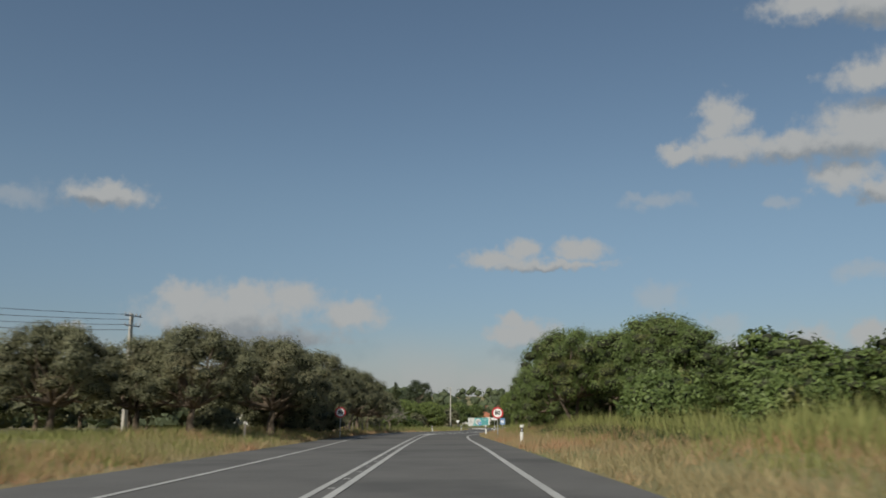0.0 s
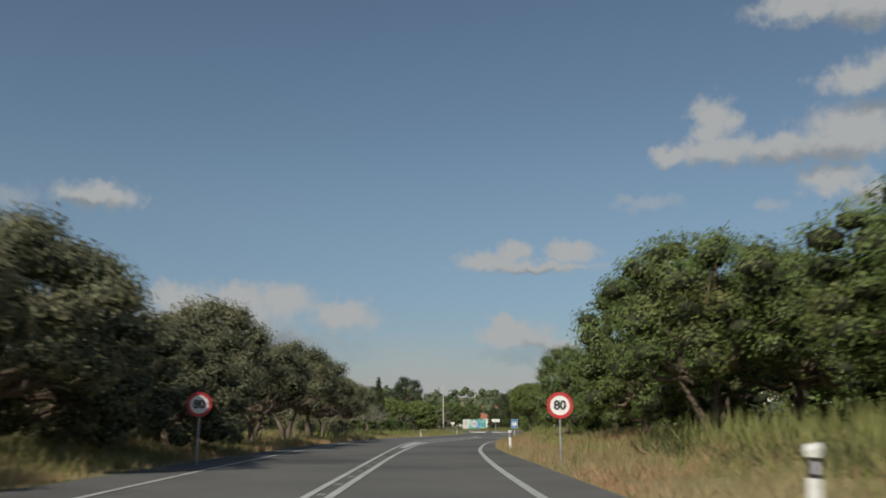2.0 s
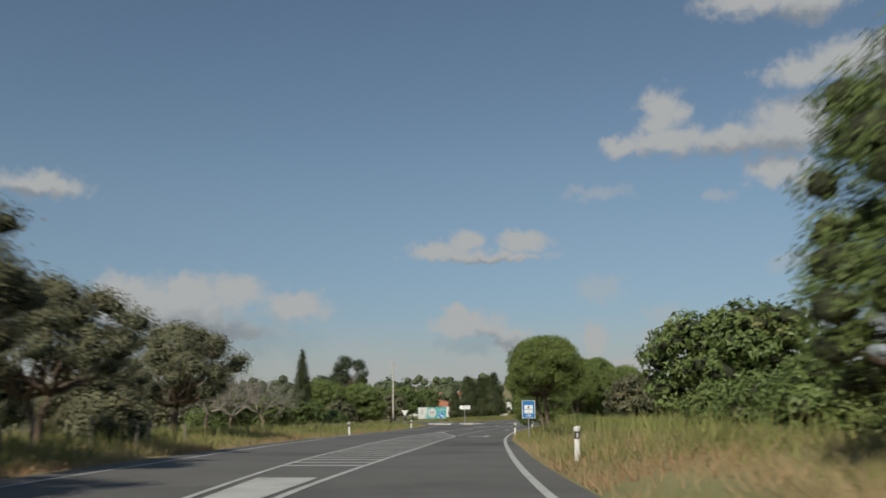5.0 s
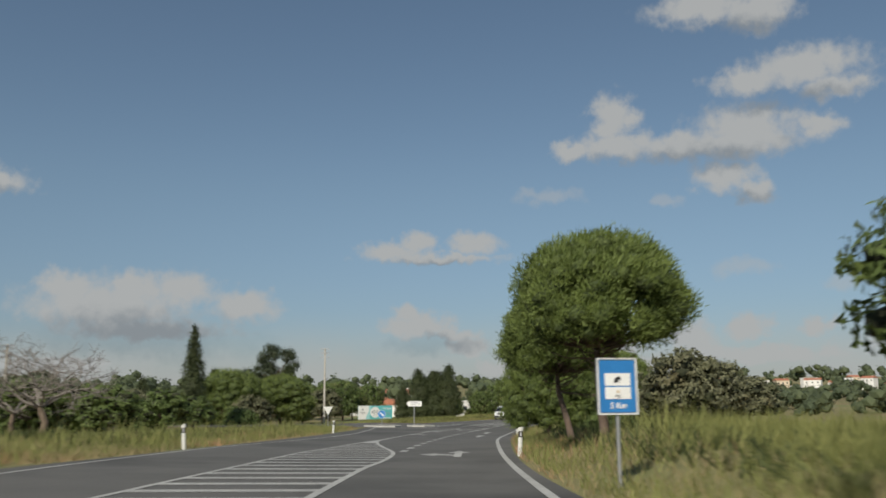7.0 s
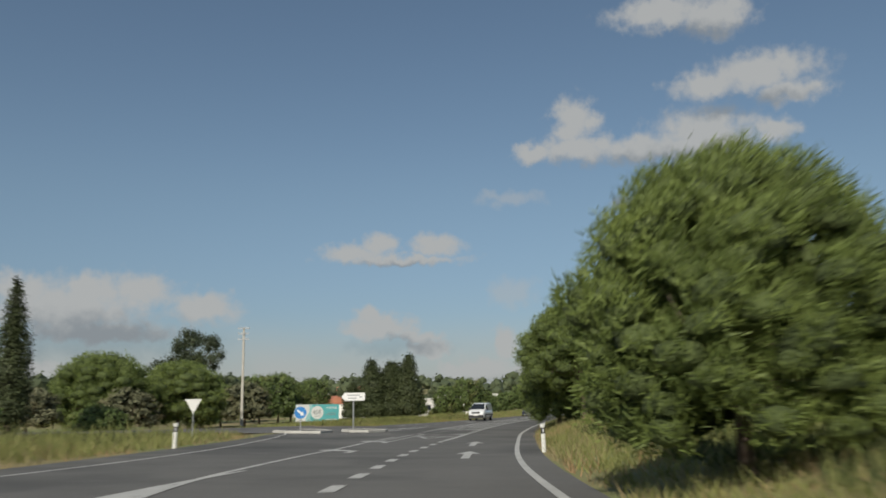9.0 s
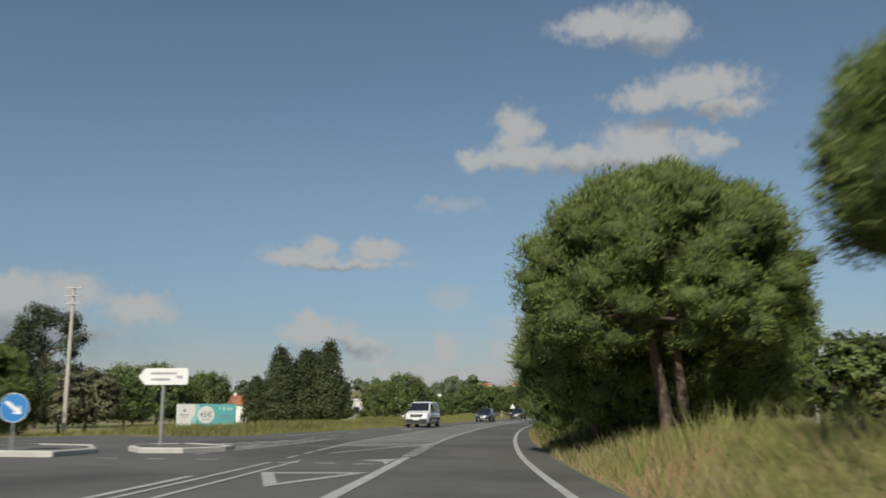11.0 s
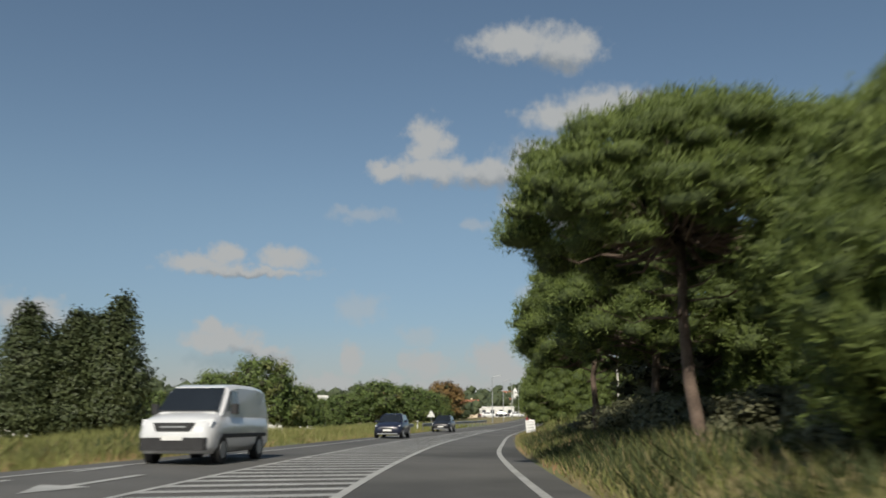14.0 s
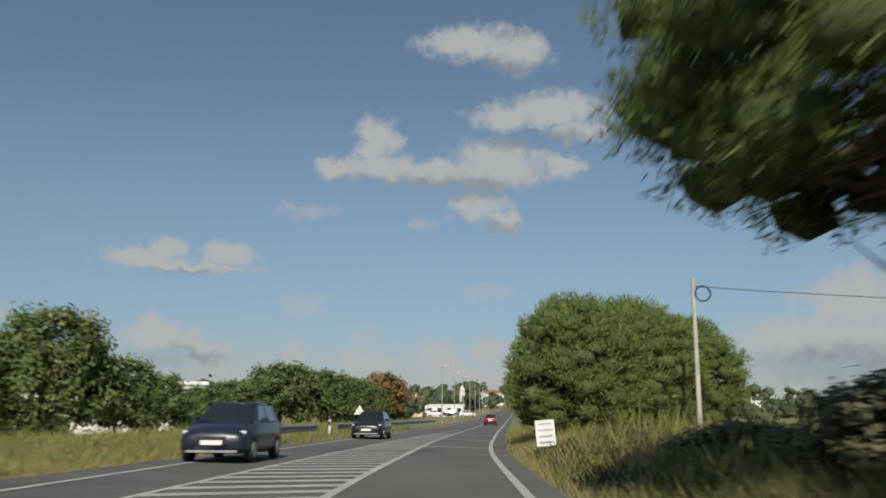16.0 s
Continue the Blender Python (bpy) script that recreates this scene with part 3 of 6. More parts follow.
for k in range(13):
    dash(bay_line, 148.6 + 3.3 * k, 150.1 + 3.3 * k, 0.26, "short white dash of the turning bay", "bay dashes")
for k in range(9):
    dash(main_line, 204.6 + 1.15 * k, 205.15 + 1.15 * k, 0.42, "short broad white dash at the junction", "junction dashes", -0.05)
for k in range(8):
    dash(hatch_left, 210.5 + 4.6 * k, 212.7 + 4.6 * k, 0.13, "white dash of the side lane", "side lane dashes", -2.9)
for k in range(2):
    dash(hatch_left, 203.6 + 2.4 * k, 205.0 + 2.4 * k, 0.13, "white dash at the junction", "junction dashes")
for k in range(6):
    xa = 10.8 + 1.25 * k if k < 3 else 15.3 + 0.9 * (k - 3)
    ya = 203.2 - 0.28 * k if k < 3 else 201.2 - 0.35 * (k - 3)
    ob = quad_paint("dash", [(xa, ya), (xa + 0.5, ya - 0.12), (xa + 0.55, ya + 0.12), (xa + 0.05, ya + 0.24)], "")
    tagged(ob, "short white dash across the junction", "road marking", "give way dashes", "structure")

# painted give way triangle
tri = [(14.81, 197.58), (17.06, 197.38), (14.74, 193.77)]
mid = (sum(p[0] for p in tri) / 3, sum(p[1] for p in tri) / 3)
tri_in = [(mid[0] + (x - mid[0]) * 0.68, mid[1] + (y - mid[1]) * 0.68) for x, y in tri]
for i in range(3):
    j = (i + 1) % 3
    quad_paint("painted_triangle", [tri[i], tri[j], tri_in[j], tri_in[i]], "side of the painted give way triangle")
quad_paint("painted_nose", [(17.53, 202.35), (18.72, 203.02), (18.3, 201.9), (17.88, 200.3), (18.02, 201.6)], "small filled white nose at the junction")
# hatched patch in the mouth of the side road
mouth_right = curve((207.3, 13.88), (214, 16.6), (220.8, 18.95))
mouth_left = curve((207.3, 13.0), (213.3, 13.5), (217, 15.7), (220.8, 18.85))
line_paint("mouth_line", mouth_right, 207.3, 220.8, 0.13, "white line beside the hatched patch at the side road", 1.0, 0.014)
for k in range(10):
    y = 208.4 + 1.2 * k
    ob = quad_paint("hatch_bar", [(mouth_left(y + 0.5), y + 0.5), (mouth_right(y), y), (mouth_right(y + 0.42), y + 0.42), (mouth_left(y + 0.92), y + 0.92)], "", 0.012)
    tagged(ob, "white bar of the hatched patch at the side road", "road marking", "side road bars", "structure")
quad_paint("dash", [(13.0, 205.4), (13.16, 205.33), (13.62, 206.26), (13.46, 206.33)], "white dash at the mouth of the side road", 0.012)
# worn arrow of the oncoming lane
quad_paint("lane_arrow", [(27.25, 241.66), (27.1, 241.78), (25.95, 239.0), (25.55, 239.2), (25.42, 237.5), (26.35, 238.7), (26.1, 238.88)],
           "worn white lane arrow of the oncoming lane")


def turn_arrow(x, y, turn, kind):
    """A white lane arrow: straight, with a branch to the side."""
    c, s = math.cos(turn), math.sin(turn)

    def put(pts):
        return [(x + u * c - w * s, y + u * s + w * c) for u, w in pts]

    if kind in ("both", "straight"):
        quad_paint("lane_arrow", put([(-0.13, -2.3), (0.13, -2.3), (0.13, 1.0), (0.42, 1.0), (0, 3.1), (-0.42, 1.0), (-0.13, 1.0)]),
                   "white lane arrow painted on the asphalt")
    if kind in ("both", "left"):
        quad_paint("lane_arrow", put([(-0.13, -1.2), (-0.13, -0.5), (-0.75, 0.1), (-0.75, 0.7), (-1.35, -0.5), (-0.75, -1.5), (-0.75, -0.9)]),
                   "white turning branch of a lane arrow", 0.011)
        if kind == "left":
            quad_paint("lane_arrow", put([(-0.13, -2.4), (0.13, -2.4), (0.13, -0.6), (-0.13, -0.6)]), "white lane arrow painted on the asphalt")


turn_arrow(8.1, 146.6, -0.15, "both")
turn_arrow(10.35, 180.2, -0.22, "left")
turn_arrow(13.5, 175.5, -0.22, "straight")
turn_arrow(15.8, 186.0, -0.24, "straight")
turn_arrow(12.5, 190.0, -0.22, "left")
# stripes across the lane ahead
for k, y in enumerate((286.5, 297.5, 308.5, 319, 330)):
    quad_paint("rumble_bar", [(main_line(y + 1) + 0.4, y + 1.6), (right_edge(y) - 0.3, y - 0.9), (right_edge(y) - 0.15, y - 0.4), (main_line(y + 1) + 0.5, y + 2.1)],
               "white bar across the lane")


# kerbed islands in the mouth of the side road
def island(points, label):
    outer = [Vector(p) for p in points]
    c = sum(outer, Vector((0, 0))) / len(outer)
    top = 0.16

    def ring(k, z):
        return [((c + (p - c) * k).x, (c + (p - c) * k).y, deck(p.x, p.y) + z) for p in outer]

    n = len(outer)
    t = thing("traffic_island", label, "traffic island", "junction islands")
    rows = [ring(1.0, -0.05), ring(1.0, top - 0.03), ring(0.985, top), ring(0.9, top), ring(0.9, top - 0.06)]
    kerb = Shape()
    kerb.add([v for r in rows for v in r], [(i * n + k, i * n + (k + 1) % n, (i + 1) * n + (k + 1) % n, (i + 1) * n + k)
                                            for i in range(len(rows) - 1) for k in range(n)])
    part("kerb", kerb, KERB, t, "pale concrete kerb")
    part("paving", Shape().add(ring(0.905, top - 0.03), [tuple(range(n))]), OLD_ASPHALT, t)
    return t


island([(6.6, 206.0), (7.4, 204.2), (9.6, 203.9), (10.4, 206.0), (9.9, 208.8), (8.2, 209.4)], "kerbed concrete island under the round blue sign")
island([(11.09, 207.74), (11.53, 206.3), (12.79, 206.28), (14, 207.63), (14.3, 208.81), (12.87, 210.43), (11.62, 209.91)],
       "kerbed concrete island under the direction sign")


# ---- trees and grass ----
def leaf_blades(rng, centres, size, flat=0.5, up=0.4, out=None):
    """Leaves, each one pointed triangle, round the given points. Arrays of vertices and faces."""
    n = len(centres)
    nor = rng.normal(size=(n, 3))
    nor[:, 2] += up
    if out is not None:
        nor += out * 2.8
    nor /= np.linalg.norm(nor, axis=1, keepdims=True)
    a = np.cross(nor, rng.normal(size=(n, 3)))
    a /= np.linalg.norm(a, axis=1, keepdims=True) + 1e-9
    b = np.cross(nor, a)
    s = size * rng.uniform(0.6, 1.4, size=(n, 1))
    verts = np.stack([centres - a * s - b * s * flat, centres + a * s - nor * s * 0.3, centres - a * s * 0.7 + b * s * flat], 1).reshape(-1, 3)
    return verts, np.arange(n * 3).reshape(-1, 3)


def lobe_points(rng, lobes, n, clump, spread, shell=0.55, open_only=True, lift=0.12):
    """Leaf places in clumps over the outsides of rounded lobes, and the way out of the crown at each."""
    lobes = np.array(lobes, float)
    weight = lobes[:, 3] * lobes[:, 4] + lobes[:, 4] * lobes[:, 5] + lobes[:, 3] * lobes[:, 5]
    k = rng.choice(len(lobes), size=max(1, n // clump) * (3 if open_only else 1), p=weight / weight.sum())
    d = rng.normal(size=(len(k), 3))
    d[:, 2] += lift
    d /= np.linalg.norm(d, axis=1, keepdims=True)
    r = shell + (1.06 - shell) * rng.uniform(0, 1, size=(len(k), 1)) ** 0.55
    c = lobes[k, :3] + d * lobes[k, 3:6] * r
    if open_only:
        # leave out what lies within another lobe
        inside = (((c[:, None, :] - lobes[None, :, :3]) / lobes[None, :, 3:6]) ** 2).sum(2)
        inside[np.arange(len(k)), k] = 9.0
        free = np.flatnonzero(inside.min(1) > 0.6)[:max(1, n // clump)]
        c, d = c[free], d[free]
    # the way out leans from the lobe's own towards the whole crown's
    whole = c - np.average(lobes[:, :3], axis=0, weights=weight)
    d = d + 0.45 * whole / (np.linalg.norm(whole, axis=1, keepdims=True) + 1e-9)
    d /= np.linalg.norm(d, axis=1, keepdims=True) + 1e-9
    pts = np.repeat(c, clump, 0) + rng.normal(size=(len(c) * clump, 3)) * spread
    return pts, np.repeat(d, clump, 0)


def round_net():
    bm = bmesh.new()
    bmesh.ops.create_icosphere(bm, subdivisions=1, radius=1.0)
    v = np.array([p.co[:] for p in bm.verts])
    f = np.array([[q.index for q in p.verts] for p in bm.faces])
    bm.free()
    return v, f


NET_V, NET_F = round_net()


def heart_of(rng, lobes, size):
    """An uneven solid core added inside each lobe, which keeps the light out of the crown."""
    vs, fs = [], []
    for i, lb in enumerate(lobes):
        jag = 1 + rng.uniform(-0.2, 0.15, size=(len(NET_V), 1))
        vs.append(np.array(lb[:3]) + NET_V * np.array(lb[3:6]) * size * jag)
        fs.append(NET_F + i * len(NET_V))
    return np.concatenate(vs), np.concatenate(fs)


def limbs(shape, rng, base, tops, r0, wiggle=0.12):
    """Bent branches from a fork to the hearts of the lobes."""
    for t in tops:
        a, b = Vector(base), Vector(t)
        ln = (b - a).length
        pts, rad = [], []
        for i in range(6):
            k = i / 5
            p = a.lerp(b, k)
            p.z += math.sin(k * math.pi) * -0.10 * ln
            if 0 < i < 5:
                p += Vector(rng.normal(size=3)) * wiggle * ln * 0.35
            pts.append(p)
            rad.append(r0 * (1 - 0.82 * k))
        shape.tube(pts, rad, 6)
        for _ in range(2):
            k = rng.integers(2, 5)
            tip = pts[k] + Vector(rng.normal(size=3)) * ln * 0.13 + Vector((0, 0, ln * 0.08))
            shape.tube([pts[k], pts[k].lerp(tip, 0.5) + Vector(rng.normal(size=3)) * 0.06 * ln, tip], [rad[k] * 0.6, rad[k] * 0.35, 0.012], 5)


def tree(name, label, category, group, seed, trunks, lobes, leaves, size, leaf_mat, bark_mat, clump=5, spread=0.11, flat=0.5,
         shell=0.66, r0=0.16, limb_r=0.09, up=0.4, heart=0.66):
    """A tree on its base: trunk or trunks, limbs and a crown of leaves."""
    rng = np.random.default_rng(seed)
    t = thing(name, label, category, group)
    for path in trunks:
        s = Shape()
        n = len(path)
        s.tube([(path[0][0], path[0][1], -0.35)] + list(path), [r0 * 1.5] + [r0 * (1.18 if i == 0 else 1 - 0.5 * i / (n - 1)) for i in range(n)], 9)
        part("trunk", s, bark_mat, t, smooth=True)
    if limb_r:
        s = Shape()
        for i, path in enumerate(trunks):
            mine = [lb[:3] for k, lb in enumerate(lobes) if k % len(trunks) == i][::3]
            limbs(s, rng, path[-1], mine, limb_r)
        tagged(part("limb_work", s, bark_mat, t, smooth=True), kind="stuff")
    pts, out = lobe_points(rng, lobes, leaves, clump, spread, shell, lift=0.3)
    v, f = leaf_blades(rng, pts, size, flat, up, out)
    # the added cores carry the crown's inner shade as a darker colour
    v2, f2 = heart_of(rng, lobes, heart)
    raw_part("crown", v.tolist() + v2.tolist(), f.tolist() + (f2 + len(v)).tolist(), leaf_mat, t, SHADED_CORE, len(f))
    return t


def pine(label, group, seed, trunks, lobes, tufts, r0=0.17, needle=0.2):
    """An umbrella pine: bare trunks, limbs and cushions of needle tufts."""
    rng = np.random.default_rng(seed)
    t = thing("pine_tree", label, "pine tree", group)
    for path in trunks:
        s = Shape()
        n = len(path)
        s.tube([(path[0][0], path[0][1], -0.4)] + list(path), [r0 * 1.4] + [r0 * (1 - 0.45 * i / (n - 1)) for i in range(n)], 9)
        part("trunk", s, PINE_BARK, t, smooth=True)
    s = Shape()
    for i, path in enumerate(trunks):
        mine = [(lb[0], lb[1], lb[2] - lb[5] * 0.3) for k, lb in enumerate(lobes) if k % len(trunks) == i][::3]
        limbs(s, rng, path[-1], mine, r0 * 0.42, 0.08)
        low = Vector(path[-2])
        limbs(s, rng, low, [low + Vector((rng.normal() * 1.2, rng.normal() * 1.2, 0.5)) for _ in range(2)], r0 * 0.2)
        foot, head = Vector(path[1]), Vector(path[-1])
        for k in range(12):
            p = foot.lerp(head, 0.55 + 0.45 * k / 11)
            a, reach = 2.4 * k + rng.uniform(-0.4, 0.4), rng.uniform(5.0, 11.0) * r0
            q = p + Vector((math.cos(a) * reach, math.sin(a) * reach, reach * rng.uniform(0.15, 0.6)))
            m = p.lerp(q, 0.55) + Vector((0, 0, -0.10 * reach))
            s.tube([p, m, q], [r0 * 0.22, r0 * 0.14, 0.008], 5)
            for j in range(2):
                tip = m.lerp(q, 0.5 * j) + Vector(rng.normal(size=3)) * 0.35 + Vector((0, 0, 0.15))
                s.tube([m.lerp(q, 0.5 * j), tip], [r0 * 0.09, 0.006], 4)
    tagged(part("limb_work", s, PINE_BARK, t, smooth=True), kind="stuff")
    # needles stand singly in brushes, leaning out of their cushion and upwards
    root, out = lobe_points(rng, lobes, tufts * 5, 7, 0.085, 0.80, lift=0.25)
    n = len(root)
    face = out + rng.normal(size=(n, 3)) * 0.40
    face /= np.linalg.norm(face, axis=1, keepdims=True)
    way = np.cross(face, rng.normal(size=(n, 3)))
    way /= np.linalg.norm(way, axis=1, keepdims=True) + 1e-9
    way = way * 0.7 + 0.5 * out + np.array([0, 0, 0.55])
    way /= np.linalg.norm(way, axis=1, keepdims=True)
    side = np.cross(way, face)
    side /= np.linalg.norm(side, axis=1, keepdims=True) + 1e-9
    ln = needle * rng.uniform(0.6, 1.3, size=(n, 1))
    v = np.stack([root - side * 0.018, root + side * 0.018, root + way * ln], 1).reshape(-1, 3)
    f = np.arange(n * 3).reshape(-1, 3)
    # added cores in a darker needle colour stand in for the crown's inner shade
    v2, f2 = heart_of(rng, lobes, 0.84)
    raw_part("crown", v.tolist() + v2.tolist(), f.tolist() + (f2 + len(v)).tolist(), PINE_LEAF, t, SHADED_PINE_CORE, len(f))
    return t


def cushions(rng, w, top, low, n, r, flat=0.62, spread=1.0, jitter=(0.86, 1.06)):
    """Small cushions over a dome of width w between two heights, thick above and open below, with a few within."""
    out = []
    mid = low + (top - low) * 0.36
    for i in range(n):
        e = 1 - 1.62 * (i + 0.5) / n
        a = i * 2.399963 + rng.uniform(-0.35, 0.35)
        c = math.sqrt(max(0.0, 1 - e * e))
        z = mid + (top - mid - r * flat) * e if e > 0 else mid + (mid - low - r * 0.4) * e / 0.62
        k = (w / 2 - r * 0.75) * c * rng.uniform(*jitter)
        s = r * rng.uniform(0.75, 1.2)
        out.append((k * math.cos(a), k * math.sin(a), z, s * spread, s * spread, s * flat))
    for i in range(n // 4):
        a, k = rng.uniform(0, 6.283), w * 0.28 * rng.uniform(0.2, 1.0)
        out.append((k * math.cos(a), k * math.sin(a), low + (top - low) * rng.uniform(0.3, 0.75), r * 1.1, r * 1.1, r * 0.8))
    return out


def rest(x, y):
    return ground_z(x, y)


def place(ob, x, y, scale=1.0, turn=0.0, tall=None):
    ob.matrix_basis = Matrix.LocRotScale((x, y, rest(x, y) - 0.03), Euler((0, 0, radians(turn))), (scale, scale, tall or scale))
    return ob


def another(ob, x, y, scale=1.0, turn=0.0, tall=None, label=""):
    c = copy_thing(ob, Matrix.Identity(4))
    c.matrix_basis = Matrix.LocRotScale((x, y, rest(x, y) - 0.03), Euler((0, 0, radians(turn))), (scale, scale, tall or scale))
    if label:
        c["label"] = label
    return c


R = np.random.default_rng(11)
# cork oaks beside the road: about 6 m high and 7 m wide
oak_a = tree("cork_oak", "gnarled cork oak with a dark grey-green crown", "tree", "roadside oaks", 1,
             [[(0, 0, 0), (0.12, 0.05, 0.8), (0.05, -0.1, 1.6)]], cushions(R, 7.2, 6.0, 1.8, 46, 0.70, 0.66, 1.0, (0.66, 1.1)), 27000, 0.058, OAK_LEAF, BARK, r0=0.24, limb_r=0.13)
oak_b = tree("cork_oak", "gnarled cork oak with a leaning forked trunk", "tree", "roadside oaks", 2,
             [[(0, 0, 0), (-0.35, 0.1, 0.8), (-0.9, 0.2, 1.7)], [(0.1, 0, 0), (0.3, -0.2, 0.9), (0.7, -0.2, 1.8)]],
             cushions(R, 7.5, 5.8, 2.3, 39, 0.69, 0.62, 1.0, (0.66, 1.1)), 25000, 0.058, OAK_LEAF, BARK, r0=0.17, limb_r=0.11)
oak_c = tree("cork_oak", "bushy oak with leaves down to the ground", "tree", "roadside oaks", 3,
             [[(0, 0, 0), (0.1, 0, 0.6), (0.1, 0.1, 1.2)]], cushions(R, 6.5, 5.9, 0.2, 54, 0.73, 0.68, 1.0, (0.7, 1.1)), 28000, 0.058, OAK_LEAF, BARK, r0=0.2, limb_r=0.1)
# leafier trees of the near side
broad_a = tree("oak_tree", "leafy green oak with a pale forked trunk", "tree", "near side oaks", 4,
               [[(0, 0, 0), (0.15, 0.1, 0.9), (0.3, 0.1, 2.2)], [(0, 0, 0), (-0.4, 0.0, 0.9), (-1.0, 0.1, 2.1)]],
               cushions(R, 7.7, 7.1, 2.0, 52, 0.78, 0.68, 1.0, (0.68, 1.1)), 28000, 0.064, GREEN_LEAF, BARK, r0=0.17, limb_r=0.12)
broad_b = tree("oak_tree", "leafy green oak with a low spreading crown", "tree", "near side oaks", 5,
               [[(0, 0, 0), (0.1, 0.1, 0.8), (0.0, 0.2, 1.7)]], cushions(R, 7.3, 7.0, 0.9, 56, 0.78, 0.68, 1.0, (0.68, 1.1)), 28000, 0.064, GREEN_LEAF, BARK, r0=0.22, limb_r=0.12)
bush = tree("bush", "dense green roadside bush", "bush", "roadside bushes", 6,
            [[(0, 0, 0), (0, 0.05, 0.3), (0.05, 0, 0.6)]], cushions(R, 3.4, 2.4, -0.1, 16, 0.7), 4600, 0.10, GREEN_LEAF, BARK, r0=0.05, limb_r=0)
olive_bush = tree("bush", "grey-green thorny roadside bush", "bush", "roadside bushes", 7,
                  [[(0, 0, 0), (0, 0.05, 0.3), (0.05, 0, 0.6)]], cushions(R, 3.6, 2.2, -0.1, 16, 0.7), 4600, 0.10, OAK_LEAF, BARK, r0=0.05, limb_r=0)

oak_back = tree("cork_oak", "rounded oak standing behind the roadside row", "tree", "oaks behind the row", 8,
                [[(0, 0, 0), (0.1, 0, 0.8), (0.0, 0.1, 1.5)]], cushions(R, 6.8, 5.9, 0.9, 24, 1.05), 5200, 0.165, OAK_LEAF, BARK, r0=0.2, limb_r=0.1)
broad_back = tree("oak_tree", "leafy green oak standing behind the roadside row", "tree", "oaks behind the row", 9,
                  [[(0, 0, 0), (0.1, 0, 0.9), (0.0, 0.1, 1.8)]], cushions(R, 7.2, 7.0, 0.9, 26, 1.15), 5600, 0.175, GREEN_LEAF, BARK, r0=0.2, limb_r=0.1)
place(oak_back, -22.0, 62.0, 1.1, 30, 1.0)
place(broad_back, 21.0, 46.0, 1.0, 5, 0.62)

# far side row: kind, x, y, scale, turn, tall
place(oak_a, -12.6, 44.5, 0.95, 140, 0.94)
place(oak_b, -10.0, 92.3, 1.05, 0, 1.14)
place(oak_c, -10.6, 58.0, 1.0, 20, 1.04)
for kind, x, y, s, turn, tall in ((oak_a, -18.8, 42.5, 0.95, 100, 0.92), (oak_a, -17.2, 50.0, 0.95, 215, 0.92), (oak_back, -26.0, 41.0, 1.0, 100, 0.85), (oak_a, -10.3, 53.0, 1.08, 80, 0.98), (oak_c, -9.9, 65.8, 0.98, 200, 0.9), (oak_a, -10.6, 73.8, 1.05, 300, 1.15),
                                  (oak_b, -10.1, 82.0, 1.03, 150, 0.97), (oak_a, -9.8, 101.5, 0.97, 210, 1.08), (oak_b, -9.7, 110.5, 0.9, 330, 0.92),
                                  (oak_c, -11.5, 121.0, 0.75, 75, 0.72), (oak_a, -10.2, 130.5, 1.05, 165, 1.02),
                                  (oak_back, -19.0, 110.0, 1.0, 275, 0.9), (oak_back, -20.0, 128.0, 0.9, 5, 0.75), (oak_back, -24.0, 140.0, 0.9, 55, 0.8),
                                  (oak_back, -20.0, 80.0, 1.0, 10, 0.95), (oak_back, -27.0, 92.0, 1.2, 200, 1.0), (oak_back, -18.5, 97.0, 0.9, 120, 0.8),
                                  (oak_back, -34.0, 74.0, 1.1, 35, 1.0), (oak_back, -36.0, 88.0, 1.15, 95, 1.0), (oak_back, -36.0, 108.0, 1.1, 15, 1.0),
                                  (oak_back, -30.0, 120.0, 1.0, 145, 0.9), (oak_back, -27.0, 48.0, 1.1, 245, 1.0), (oak_back, -34.0, 60.0, 1.1, 45, 1.0)):
    another(kind, x, y, s, turn, tall)
for x, y, s, turn in ((-11.3, 61.5, 0.8, 0), (-9.8, 117.5, 0.95, 50), (-11.5, 69.5, 0.8, 90), (-12.4, 48.5, 0.7, 10), (-10.8, 78.0, 0.6, 30)):
    another(olive_bush, x, y, s, turn)
place(olive_bush, -10.8, 107.0, 0.7, 130)

